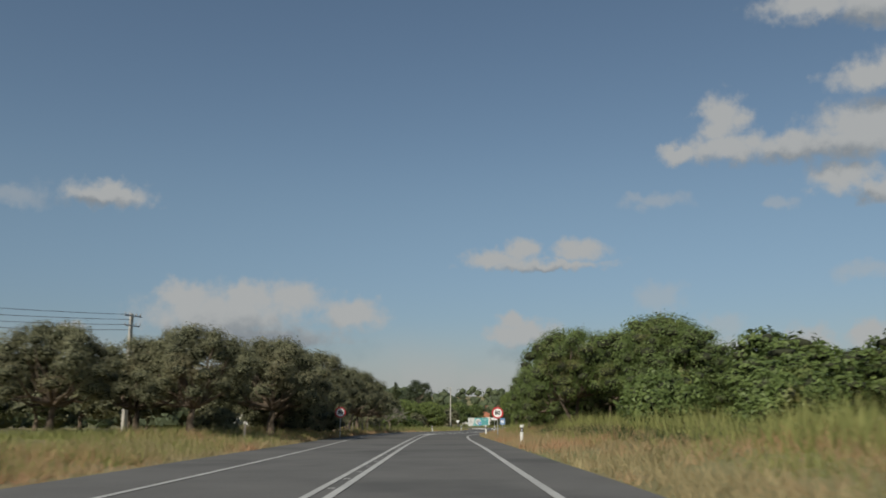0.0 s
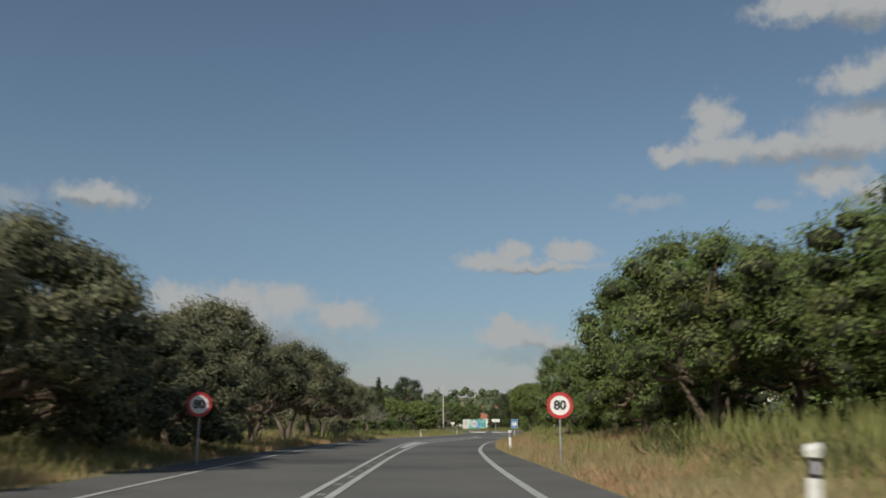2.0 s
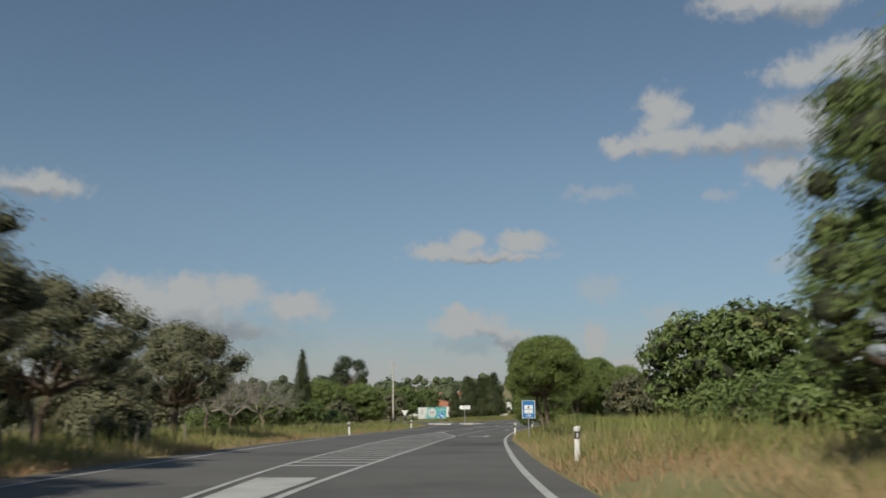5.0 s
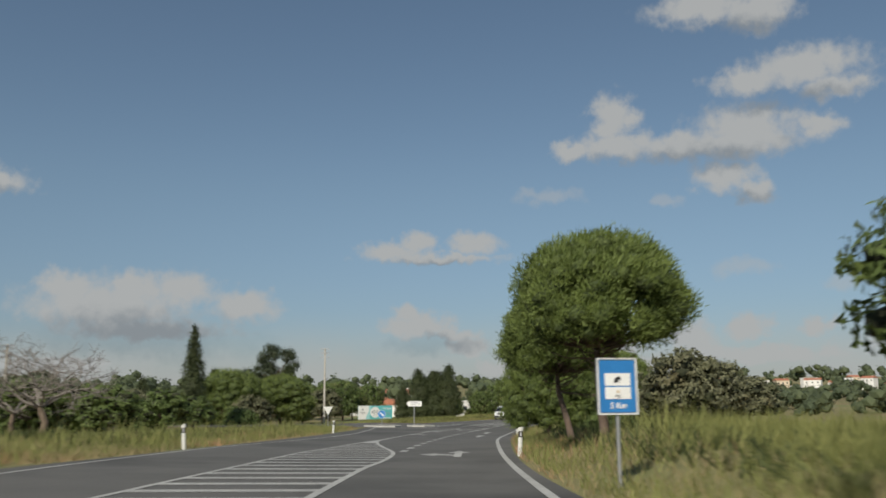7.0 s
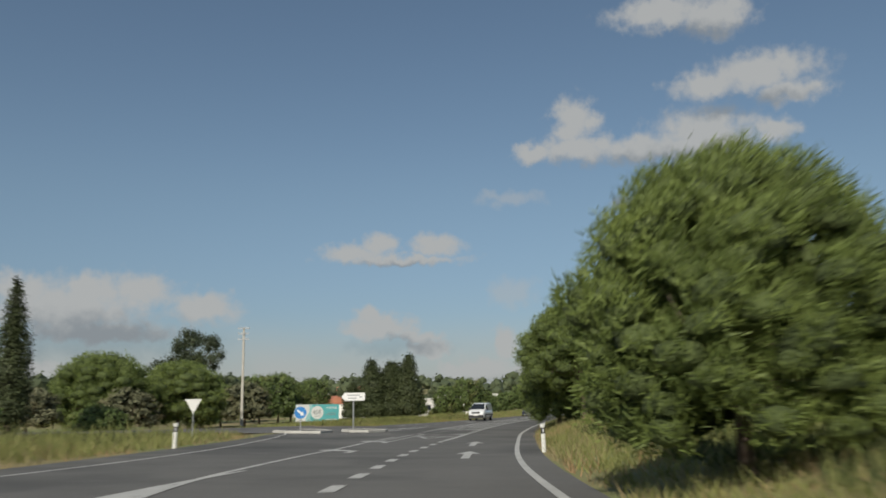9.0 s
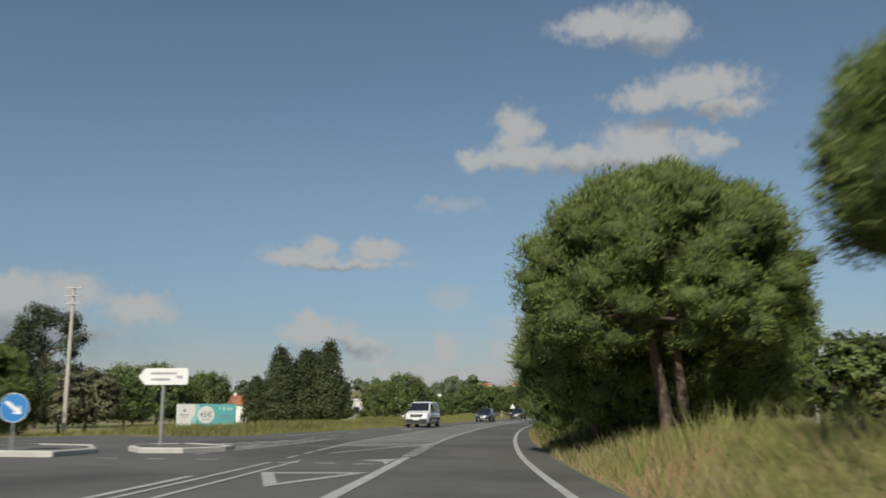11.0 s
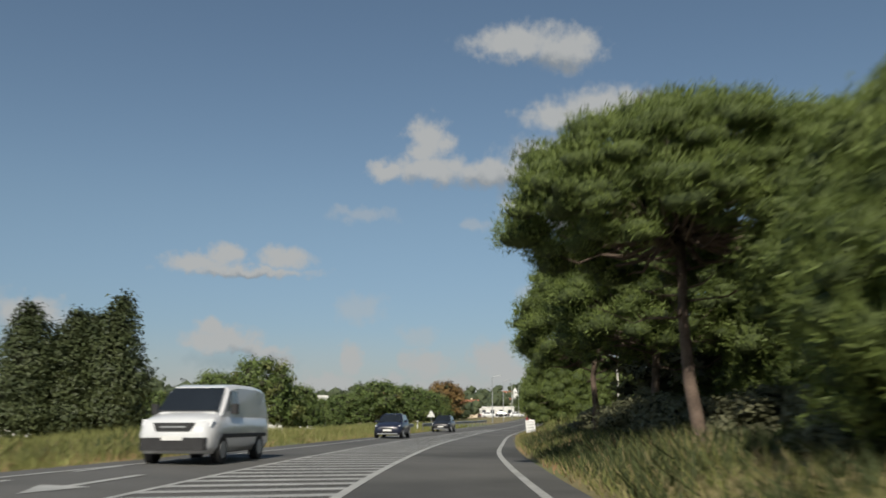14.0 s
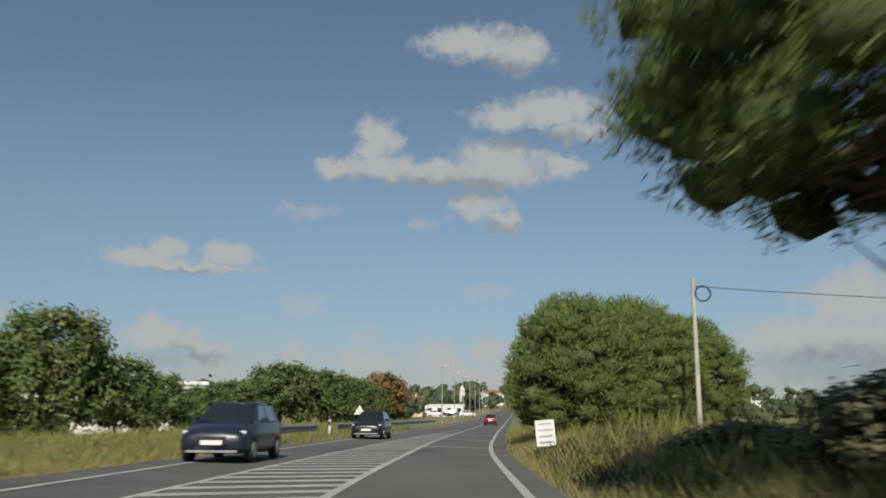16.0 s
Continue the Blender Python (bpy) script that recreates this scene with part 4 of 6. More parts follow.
# near side row
place(broad_a, 9.2, 62.3, 1.02, 0, 1.0)
place(broad_b, 13.4, 51.5, 1.0, 60, 0.88)
for kind, x, y, s, turn, tall in ((broad_back, 17.0, 43.0, 0.95, 200, 0.58), (broad_a, 13.6, 55.0, 1.1, 120, 1.0), (broad_b, 9.0, 71.0, 1.0, 20, 1.04),
                                  (broad_a, 14.0, 67.0, 1.15, 250, 1.05), (broad_b, 13.5, 80.5, 0.95, 310, 0.9), (broad_a, 14.5, 77.0, 1.15, 80, 1.0),
                                  (broad_b, 11.2, 87.5, 0.94, 180, 0.92), (broad_b, 9.0, 93.5, 0.78, 40, 0.92), (broad_back, 17.0, 87.0, 1.05, 15, 0.9), (broad_b, 12.8, 97.0, 0.72, 130, 0.6),
                                  (broad_back, 19.7, 133.8, 1.05, 330, 1.02), (broad_back, 21.5, 129.0, 1.1, 45, 1.0), 
                                  (broad_back, 21.0, 56.0, 1.1, 75, 0.92), (broad_back, 22.0, 37.0, 0.9, 155, 0.52), (broad_back, 27.0, 33.0, 1.0, 25, 0.48), (broad_back, 27.0, 50.0, 1.1, 115, 0.85), (broad_back, 26.0, 64.0, 1.1, 205, 0.9),
                                  (broad_back, 22.0, 72.0, 1.1, 295, 0.95), (broad_back, 24.0, 84.0, 1.1, 35, 0.85), (broad_back, 19.0, 97.0, 0.9, 165, 0.6), (broad_back, 33.0, 42.0, 1.1, 65, 0.62), (broad_back, 34.0, 58.0, 1.2, 5, 0.9)):
    another(kind, x, y, s, turn, tall)
place(bush, 9.2, 37.5, 0.95, 0, 1.05)
for x, y, s, turn in ((11.0, 43.5, 1.3, 40), (12.6, 34.0, 1.0, 90), (12.0, 104.0, 0.95, 200), (14.2, 112.0, 1.0, 20), (12.2, 92.5, 0.8, 60), (18.0, 127.0, 1.1, 310), (15.5, 38.5, 1.2, 10)):
    another(bush, x, y, s, turn)

# umbrella pines on the near side
pine_a = pine("umbrella pine with a leaning dark trunk and domed crown", "umbrella pines", 21,
              [[(0, 0, 0), (-0.2, 0.05, 0.9), (-0.45, 0.1, 1.8), (-0.5, 0.1, 2.6)]],
              [(x - 0.5, y, z, a, b, c) for x, y, z, a, b, c in cushions(R, 4.6, 5.6, 2.6, 97, 0.46)], 8500, 0.14, 0.17)
pine_b = pine("umbrella pine with a full round crown", "umbrella pines", 22,
              [[(0, 0, 0), (0.05, 0.1, 0.7), (0.0, 0.1, 1.4), (0.05, 0.1, 2.1)]], cushions(R, 5.5, 4.9, 0.45, 124, 0.50), 10000, 0.15, 0.17)
pine_c = pine("tall umbrella pine with two reddish trunks", "umbrella pines", 23,
              [[(0, 0, 0), (-0.12, 0, 1.2), (-0.3, 0.1, 2.4), (-0.6, 0.1, 3.8)], [(0.7, 0.5, 0), (0.75, 0.5, 1.3), (0.6, 0.5, 2.5), (1.0, 0.6, 4.0)]],
              cushions(R, 8.0, 7.8, 2.2, 162, 0.63), 13000, 0.19, 0.18)
pine_d = pine("tall umbrella pine with a high open crown", "umbrella pines", 24,
              [[(0, 0, 0), (0.15, 0.1, 1.3), (0.1, 0.2, 2.6), (0.3, 0.2, 4.0)]], cushions(R, 7.4, 8.4, 3.0, 135, 0.60), 11500, 0.18, 0.18)
pine_e = pine("tall umbrella pine with a clear trunk and a high domed crown", "umbrella pines", 25,
              [[(0, 0, 0), (-0.25, 0.1, 2.0), (-0.35, 0.1, 4.0), (-0.2, 0.2, 6.6)]], cushions(R, 10.8, 10.8, 5.5, 172, 0.72, 0.52), 16000, 0.21, 0.19)
place(pine_e, 38.7, 239.6, 0.80, 0, 0.73)
pine_far = pine("umbrella pine with a dense round crown by the fields", "umbrella pines", 26,
                [[(0, 0, 0), (0.05, 0.1, 0.7), (0.0, 0.1, 1.4), (0.05, 0.1, 2.1)]], cushions(R, 5.5, 4.9, 0.45, 102, 0.54), 5500, 0.15, 0.21)
place(pine_far, 60.5, 290.0, 1.0, 40, 1.15)
place(pine_a, 12.6, 148.0, 0.98, 0, 1.0)
place(pine_b, 14.5, 159.5, 0.9, 0, 0.97)
place(pine_c, 26.1, 201.4, 1.03, 0, 1.0)
place(pine_d, 46.4, 258.2, 0.95, 0, 1.0)
PINES = [(pine_far, 36.0, 213.5, 1.35, 15, 1.6), (pine_far, 39.2, 221.5, 1.35, 95, 1.7), (pine_far, 42.0, 229.5, 1.3, 175, 1.55),
         (pine_a, 11.6, 140.6, 1.1, 70, 1.08), (pine_a, 23.9, 187.2, 1.0, 20, 1.02), (pine_b, 28.9, 204.6, 1.1, 200, 1.35), (pine_far, 25.6, 205.2, 1.0, 130, 1.2),
         (pine_c, 30.2, 212.8, 0.72, 60, 1.15), (pine_d, 34.4, 221.6, 0.92, 80, 1.14), (pine_b, 36.9, 230.6, 1.0, 300, 1.1),
         (pine_c, 41.4, 235.6, 0.9, 110, 0.93), (pine_d, 44.1, 250.0, 1.06, 250, 0.98), (pine_far, 48.0, 245.5, 1.2, 120, 1.4), (pine_far, 51.5, 253.5, 1.2, 40, 1.3),
         # the pine at y 207.6 is added behind the clump to shade those ahead
         (pine_c, 28.7, 207.6, 0.88, 160, 1.12), (pine_far, 44.0, 237.0, 1.0, 210, 1.2)]
for kind, x, y, s, turn, tall in PINES:
    another(kind, x, y, s, turn, tall)
for x, y, s, turn, tall in ((58.1, 284.6, 1.1, 0, 1.24), (61.4, 285.8, 1.2, 90, 1.27), (65.0, 287.0, 1.15, 200, 1.15)):
    another(pine_far, x, y, s, turn, tall)

# taller trees beyond the junction
cypress = tree("cypress_tree", "slim dark green cypress", "tree", "", 31, [[(0, 0, 0), (0, 0, 1.0), (0, 0, 2.0)]],
               [(0, 0, 1.6, 1.0, 1.0, 1.8), (0, 0, 3.6, 0.95, 0.95, 2.0), (0.05, 0, 5.6, 0.8, 0.8, 2.0), (0, 0.05, 7.4, 0.55, 0.55, 1.8),
                (0, 0, 8.9, 0.32, 0.32, 1.3), (0, 0, 10.0, 0.16, 0.16, 0.8)], 12000, 0.10, CYPRESS_LEAF, BARK, flat=0.35, limb_r=0, r0=0.18, up=0.9)
place(cypress, -11.6, 213.0, 1.45, 0, 1.02)
gum_lobes = [(-3.6, 0, 9.0, 2.0), (-2.0, 0.5, 11.4, 2.0), (0.3, -0.3, 13.2, 2.0), (2.6, 0.4, 12.6, 1.7), (3.8, 0, 10.0, 1.6), (0.5, 0, 10.0, 2.2),
             (4.6, 0.5, 7.0, 1.8), (-1.8, 0.3, 6.8, 1.8), (1.6, 0, 6.2, 2.0)]
gum = tree("eucalyptus_tree", "tall eucalyptus with an open dark crown", "tree", "", 32, [[(0, 0, 0), (0.2, 0, 3), (0.1, 0.1, 6), (0.5, 0, 8.5)]],
           [(x + R.normal() * r * 0.62, y + R.normal() * r * 0.5, z + R.normal() * r * 0.5, r * 0.56, r * 0.56, r * 0.44) for x, y, z, r in gum_lobes for _ in range(6)],
           14000, 0.16, GUM_LEAF, BARK, spread=0.25, limb_r=0.14, r0=0.32, heart=0.55)
place(gum, -9.2, 294.0, 1.0, 0, 1.03)
poplar = tree("conifer_tree", "dense dark conifer with an upright crown", "tree", "conifer clump", 33, [[(0, 0, 0), (0, 0, 1.0), (0, 0, 2.0)]],
              [(0, 0, 2.0, 2.0, 2.0, 2.0), (0.3, 0, 4.2, 2.1, 2.0, 2.2), (-0.2, 0.1, 6.4, 1.8, 1.8, 2.1), (0.1, 0, 8.3, 1.25, 1.25, 1.6), (0.2, 0, 9.7, 0.6, 0.6, 1.1)],
              11000, 0.15, CYPRESS_LEAF, BARK, limb_r=0, r0=0.22, up=0.8, spread=0.2)
place(poplar, 25.6, 289.8, 1.15, 0, 1.0)
for x, y, s, turn, tall in ((22.8, 290.6, 1.15, 60, 0.9), (20.0, 290.0, 1.15, 140, 0.93), (16.8, 291.5, 0.8, 30, 0.6), (24.2, 293, 1.1, 200, 0.9)):
    another(poplar, x, y, s, turn, tall)
ash = tree("ash_tree", "broad leafy green ash tree", "tree", "far side trees", 34, [[(0, 0, 0), (0.1, 0, 0.9), (0.1, 0.1, 1.8)]],
           cushions(R, 6.6, 6.4, 0.9, 42, 0.77, 0.68, 1.0, (0.68, 1.1)), 9000, 0.14, GREEN_LEAF, BARK, r0=0.16, limb_r=0.1, spread=0.2)
place(ash, 37.4, 299.3, 1.0, 0, 1.08)
for x, y, s, turn, tall in ((33.4, 298.0, 0.8, 60, 0.9), (40.6, 301.5, 0.72, 150, 0.7), (55.3, 328.6, 1.1, 200, 0.95), (59.2, 330.0, 1.0, 20, 0.85), (51.2, 327.0, 0.95, 310, 0.7),
                            (63.0, 334.0, 0.9, 100, 0.75), (48.0, 322.0, 0.7, 10, 0.6), (2.5, 282.0, 1.05, 80, 1.15), (5.0, 293.0, 1.1, 330, 1.25), (7.0, 300.0, 1.0, 230, 1.05), (11.0, 303.0, 1.0, 20, 1.15),
                            (-2.0, 270.0, 0.95, 140, 0.9), (29.0, 308.0, 0.9, 45, 0.7), (0.5, 310, 1.0, 0, 1.15), (66, 345, 1.0, 33, 0.85), (71, 352, 0.9, 120, 0.75), (44, 316, 0.8, 220, 0.72)):
    another(ash, x, y, s, turn, tall)
round_tree = another(pine_far, -10.2, 236.0, 1.75, 30, 1.6, "umbrella pine with a low round crown across the field")
another(pine_far, -4.0, 244.0, 1.7, 130, 1.5, "umbrella pine with a low round crown across the field")
for kind, x, y, s, turn, tall in ((poplar, -4.5, 262.0, 0.95, 0, 0.9), (poplar, -14.5, 250.0, 0.8, 50, 0.8), (poplar, -17, 262, 0.7, 90, 0.7), (oak_back, -16.5, 206.0, 0.9, 0, 0.65),
                                  (oak_back, -20.0, 200.0, 0.9, 90, 0.6), (bush, -13.0, 196.0, 1.2, 0, 1.2), (bush, -16.0, 190.0, 1.2, 60, 1.0), (oak_back, -24.0, 188.0, 0.9, 120, 0.6),
                                  (oak_back, -30.0, 205.0, 1.0, 10, 0.7), (bush, -7.5, 222.0, 1.3, 130, 1.1), (oak_back, -28.0, 176.0, 0.9, 220, 0.6), (oak_back, 1.5, 262.0, 1.05, 0, 1.0), (broad_back, -11.5, 178.0, 0.62, 0, 0.5), (broad_back, -9.5, 187.0, 0.6, 80, 0.48), (broad_back, -15.0, 186.0, 0.7, 160, 0.55), (broad_back, -8.5, 194.5, 0.55, 240, 0.42), (broad_back, -14.0, 170.0, 0.65, 20, 0.5), (oak_back, -7.0, 232.0, 0.9, 190, 0.75), (oak_back, -13.5, 224.0, 0.8, 70, 0.7),
                                  (bush, -19.0, 180.0, 1.2, 20, 1.1), (bush, -14.5, 172.0, 1.0, 80, 0.8), (oak_back, -36.0, 190.0, 1.0, 40, 0.75), (poplar, -21.0, 232.0, 0.6, 12, 0.62)):
    another(kind, x, y, s, turn, tall)
# trees behind the pines on the near side
for kind, x, y, s, turn, tall in ((oak_back, 24.5, 167.0, 0.8, 0, 0.82), (oak_back, 28.0, 171.0, 0.85, 120, 0.8), (oak_back, 26.8, 176.0, 0.8, 60, 0.6), (oak_back, 33.0, 176.0, 0.8, 10, 0.6), (bush, 31.5, 186.0, 1.1, 0, 1.0),
                                  (oak_back, 49.0, 255.5, 0.95, 30, 0.72), (oak_back, 53.5, 250.5, 1.0, 200, 0.8), (oak_back, 46.5, 240.0, 0.9, 300, 0.75), (oak_back, 46.0, 206.0, 0.9, 120, 0.75), (oak_back, 56.0, 228.0, 0.9, 200, 0.75), (oak_back, 33.5, 210.0, 0.6, 40, 0.6),
                                  (bush, 29.5, 212.0, 0.6, 0, 0.5), (bush, 40.5, 238.0, 0.55, 20, 0.4), (bush, 60.5, 284.0, 0.6, 20, 0.5), (oak_back, 40.0, 196.0, 0.8, 0, 0.6), (broad_back, 37.2, 207.0, 0.65, 30, 0.55), (bush, 35.2, 222.5, 0.7, 0, 0.5), (bush, 38.8, 232.4, 0.75, 60, 0.5), (bush, 42.6, 241.0, 0.8, 130, 0.5),
                                  (bush, 46.6, 250.0, 0.75, 200, 0.45), (bush, 48.6, 257.5, 0.7, 20, 0.5), (bush, 30.2, 207.5, 0.7, 260, 0.5), (bush, 33.5, 216.0, 0.7, 300, 0.45),
                                  (bush, 19.8, 170.5, 0.9, 45, 0.5), (bush, 22.5, 181.0, 0.9, 145, 0.5), (bush, 16.5, 156.0, 0.8, 145, 0.45), (bush, 52.5, 263.0, 0.6, 15, 0.36), (olive_bush, 42.5, 246.0, 0.9, 10, 0.7), (olive_bush, 43.4, 249.6, 0.9, 80, 0.65), (olive_bush, 47.6, 254.0, 0.95, 150, 0.75),
                                  (olive_bush, 48.6, 261.2, 0.85, 220, 0.7), (olive_bush, 50.2, 266.0, 0.8, 290, 0.36), (bush, 33.6, 308.0, 1.2, 60, 0.9), (bush, 36.6, 309.5, 1.2, 160, 0.9), (olive_bush, 46.2, 245.5, 1.0, 40, 0.8), (olive_bush, 50.2, 250.5, 1.1, 110, 0.9),
                                  (olive_bush, 52.4, 257.0, 1.1, 180, 0.9), (olive_bush, 40.2, 239.4, 0.85, 250, 0.65), (olive_bush, 43.5, 239.5, 1.0, 320, 0.8), (olive_bush, 37.6, 233.8, 0.8, 5, 0.6),
                                  (olive_bush, 55.0, 271.0, 0.8, 75, 0.34), (olive_bush, 54.2, 264.5, 0.9, 135, 0.42)):
    another(kind, x, y, s, turn, tall)
red_tree = tree("autumn_tree", "rounded tree with reddish-brown leaves", "tree", "", 36, [[(0, 0, 0), (0.1, 0, 0.9), (0.1, 0.1, 1.8)]],
                cushions(R, 6.0, 7.0, 0.8, 20, 1.1), 5000, 0.2, RED_LEAF, BARK, r0=0.16, limb_r=0.1, spread=0.25)
place(red_tree, 88.0, 395.0, 1.35, 0, 1.2)


def bare_tree(x, y, seed, label):
    """A leafless wide tree of many thin twigs."""
    rng = np.random.default_rng(seed)
    t = thing("bare_tree", label, "tree", "bare trees")
    s = Shape()
    s.tube([(0, 0, -0.3), (0, 0, 0), (0.1, 0.05, 0.6), (-0.15, 0.1, 1.2)], [0.2, 0.16, 0.13, 0.11], 8)
    part("trunk", s, BARK, t, smooth=True)
    s = Shape()

    def grow(p, way, ln, r, depth):
        q = p + way * ln
        s.tube([p, p.lerp(q, 0.5) + Vector(rng.normal(size=3)) * ln * 0.07, q], [r, r * 0.8, r * 0.6], 4)
        if depth:
            for _ in range(3 if depth > 1 else 4):
                w = way * 0.75 + Vector(rng.normal(size=3)) * 0.55
                w.z = w.z * 0.7 + 0.12
                grow(q, w.normalized(), ln * rng.uniform(0.62, 0.85), r * 0.58, depth - 1)

    for k in range(6):
        a = k * 1.05 + rng.uniform(-0.3, 0.3)
        grow(Vector((-0.15, 0.1, 1.15)), Vector((math.cos(a), math.sin(a), 0.65)).normalized(), 1.2, 0.065, 4)
    tagged(part("twig_work", s, DEAD_WOOD, t), kind="stuff")
    place(t, x, y, 1.25, 0, 1.2)
    return t


bare = bare_tree(-9.6, 158.3, 5, "leafless grey tree with a wide tangle of twigs")
another(bare, -13.5, 166.0, 1.15, 140)
another(bare, -12.6, 150.0, 1.25, 250, 1.2)


def grass(name, label, spans, per_m2, height, mat, seed, width=0.018, lean=0.35):
    """Blades over stretches beside the road: side, y from and to, distance from and to beyond the pavement."""
    rng = np.random.default_rng(seed)
    vs = []
    for side, y0, y1, d0, d1, k in spans:
        n = int((y1 - y0) * (d1 - d0) * per_m2 * k)
        yy = rng.uniform(y0, y1, n)
        dd = d0 + (d1 - d0) * rng.uniform(0, 1, n) ** 1.25
        for y, d in zip(yy, dd):
            if noise.noise((y * 0.35, d * 0.5, side * 7.0 + seed)) < -0.12 and rng.uniform() < 0.75:
                continue
            if side < 0 and 198 < y < 222 and d < 30:
                continue
            x = pave_left(y) - d if side < 0 else pave_right(y) + d
            h = height * rng.uniform(0.45, 1.25) * (0.70 + 0.30 * smooth01(0.0, 1.6, d)) * (1 + 0.6 * noise.noise((y * 0.12, d * 0.3, 5.0)))
            z = ground_z(x, y) - 0.02
            a = rng.uniform(0, 6.283)
            w = width * rng.uniform(0.7, 1.5) * (1.0 + 0.03 * d)
            lx, ly = rng.normal() * lean * h, rng.normal() * lean * h
            c, s = math.cos(a) * w, math.sin(a) * w
            vs += [(x - c, y - s, z), (x + c, y + s, z), (x + lx, y + ly, z + h)]
    f = np.arange(len(vs)).reshape(-1, 3).tolist()
    ob = raw_part(name, vs, f, mat)
    return tagged(ob, label, "grass", kind="stuff")


grass("dry_grass", "tall dry straw-coloured grass along the verge",
      [(1, 4, 120, 0.1, 7.5, 1.0), (-1, 8, 150, 0.1, 6.0, 1.0), (1, 120, 200, 0.1, 3.0, 0.5), (1, 185, 222, 0.1, 4.0, 0.5), (1, 222, 262, 0.1, 3.0, 0.35), (-1, 150, 197, 0.1, 5.0, 0.45),
       (-1, 223, 300, 0.1, 5.0, 0.35), (1, 262, 300, 0.1, 4.0, 0.8)], 46, 0.40, DRY_GRASS, 41, 0.013, 0.45)
grass("green_grass", "green grass and weeds along the verge",
      [(1, 4, 120, 2.5, 10.0, 0.55), (-1, 8, 150, 0.6, 12.0, 0.9), (1, 100, 200, 0.3, 14.0, 1.0), (1, 185, 222, 0.2, 12.0, 0.9), (1, 222, 275, 0.2, 2.5, 0.9), (-1, 150, 197, 0.6, 9.0, 0.7),
       (-1, 223, 330, 0.1, 12.0, 1.1), (1, 262, 330, 0.1, 12.0, 0.6)], 34, 0.44, GREEN_GRASS, 42, 0.014, 0.5)

grass("tall_grass", "tall yellow-green grass standing behind the verge",
      [(1, 6, 66, 4.5, 12.0, 1.6), (1, 100, 200, 3.0, 18.0, 0.7), (-1, 100, 197, 1.5, 6.0, 0.6), (1, 262, 320, 2.0, 9.0, 0.7)], 13, 0.85, GREEN_GRASS, 44, 0.024, 0.3)
grass("verge_grass", "thick yellow-green grass and gorse along the far verge",
      [(-1, 223, 330, 0.6, 7.0, 1.0), (-1, 150, 197, 0.6, 6.0, 0.8)], 24, 0.46, GREEN_GRASS, 45, 0.026, 0.4)
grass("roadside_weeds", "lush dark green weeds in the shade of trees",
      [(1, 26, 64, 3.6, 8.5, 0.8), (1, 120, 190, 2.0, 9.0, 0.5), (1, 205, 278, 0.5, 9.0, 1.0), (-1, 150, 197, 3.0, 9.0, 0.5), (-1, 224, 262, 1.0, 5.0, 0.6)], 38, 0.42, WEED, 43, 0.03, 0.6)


# ---- signs, posts and poles ----
def stand(ob, x, y, turn=0.0, lift=0.0, tilt=0.0):
    ob.matrix_basis = Matrix.Translation((x, y, ground_z(x, y) + lift)) @ Euler((0, radians(tilt), radians(turn))).to_matrix().to_4x4()
    return ob


def annulus(r0, r1, a, b, z, n=40):
    """A flat ring that faces along y."""
    s = Shape()
    ring = [(r * math.cos(2 * math.pi * k / n), d, z + r * math.sin(2 * math.pi * k / n)) for r, d in ((r1, b), (r1, a), (r0, a), (r0, b)) for k in range(n)]
    s.add(ring, [(i * n + k, i * n + (k + 1) % n, ((i + 1) % 4) * n + (k + 1) % n, ((i + 1) % 4) * n + k) for i in range(4) for k in range(n)])
    return s


def post_shape(h, r, below=0.4):
    return Shape().tube([(0, 0, -below), (0, 0, h * 0.5), (0, 0, h)], [r, r, r], 12)


def speed_sign(x, y, centre, d, turn, label):
    t = thing("speed_limit_sign", label, "road sign", "speed limit signs")
    part("post", post_shape(centre + d * 0.3, 0.03), GALV, t, "galvanised steel post")
    face = part("plate", Shape().disc(0, 0, centre, d / 2 - 0.005, -0.05, -0.034), WHITE, t, "round white plate with a red rim")
    part("rim", annulus(d / 2 * 0.74, d / 2, -0.058, -0.03, centre), RED, face, "red rim")
    lettering("number", "80", d * 0.47, BLACK, face, pose(0, -0.056, centre - 0.005, 90), 0.012)
    part("back_plate", Shape().disc(0, 0, centre, d / 2 - 0.004, -0.03, -0.024), GREY_BACK, t)
    part("clamp", Shape().box(0, -0.012, centre, 0.12, 0.06, 0.05), GALV, t)
    return stand(t, x, y, turn)


speed_sign(3.54, 58.25, 1.68, 0.75, -4, "round white speed limit sign with a red rim in dry grass")
speed_sign(-6.75, 58.1, 1.68, 0.70, 6, "round red-rimmed speed limit sign in the shade of oaks")


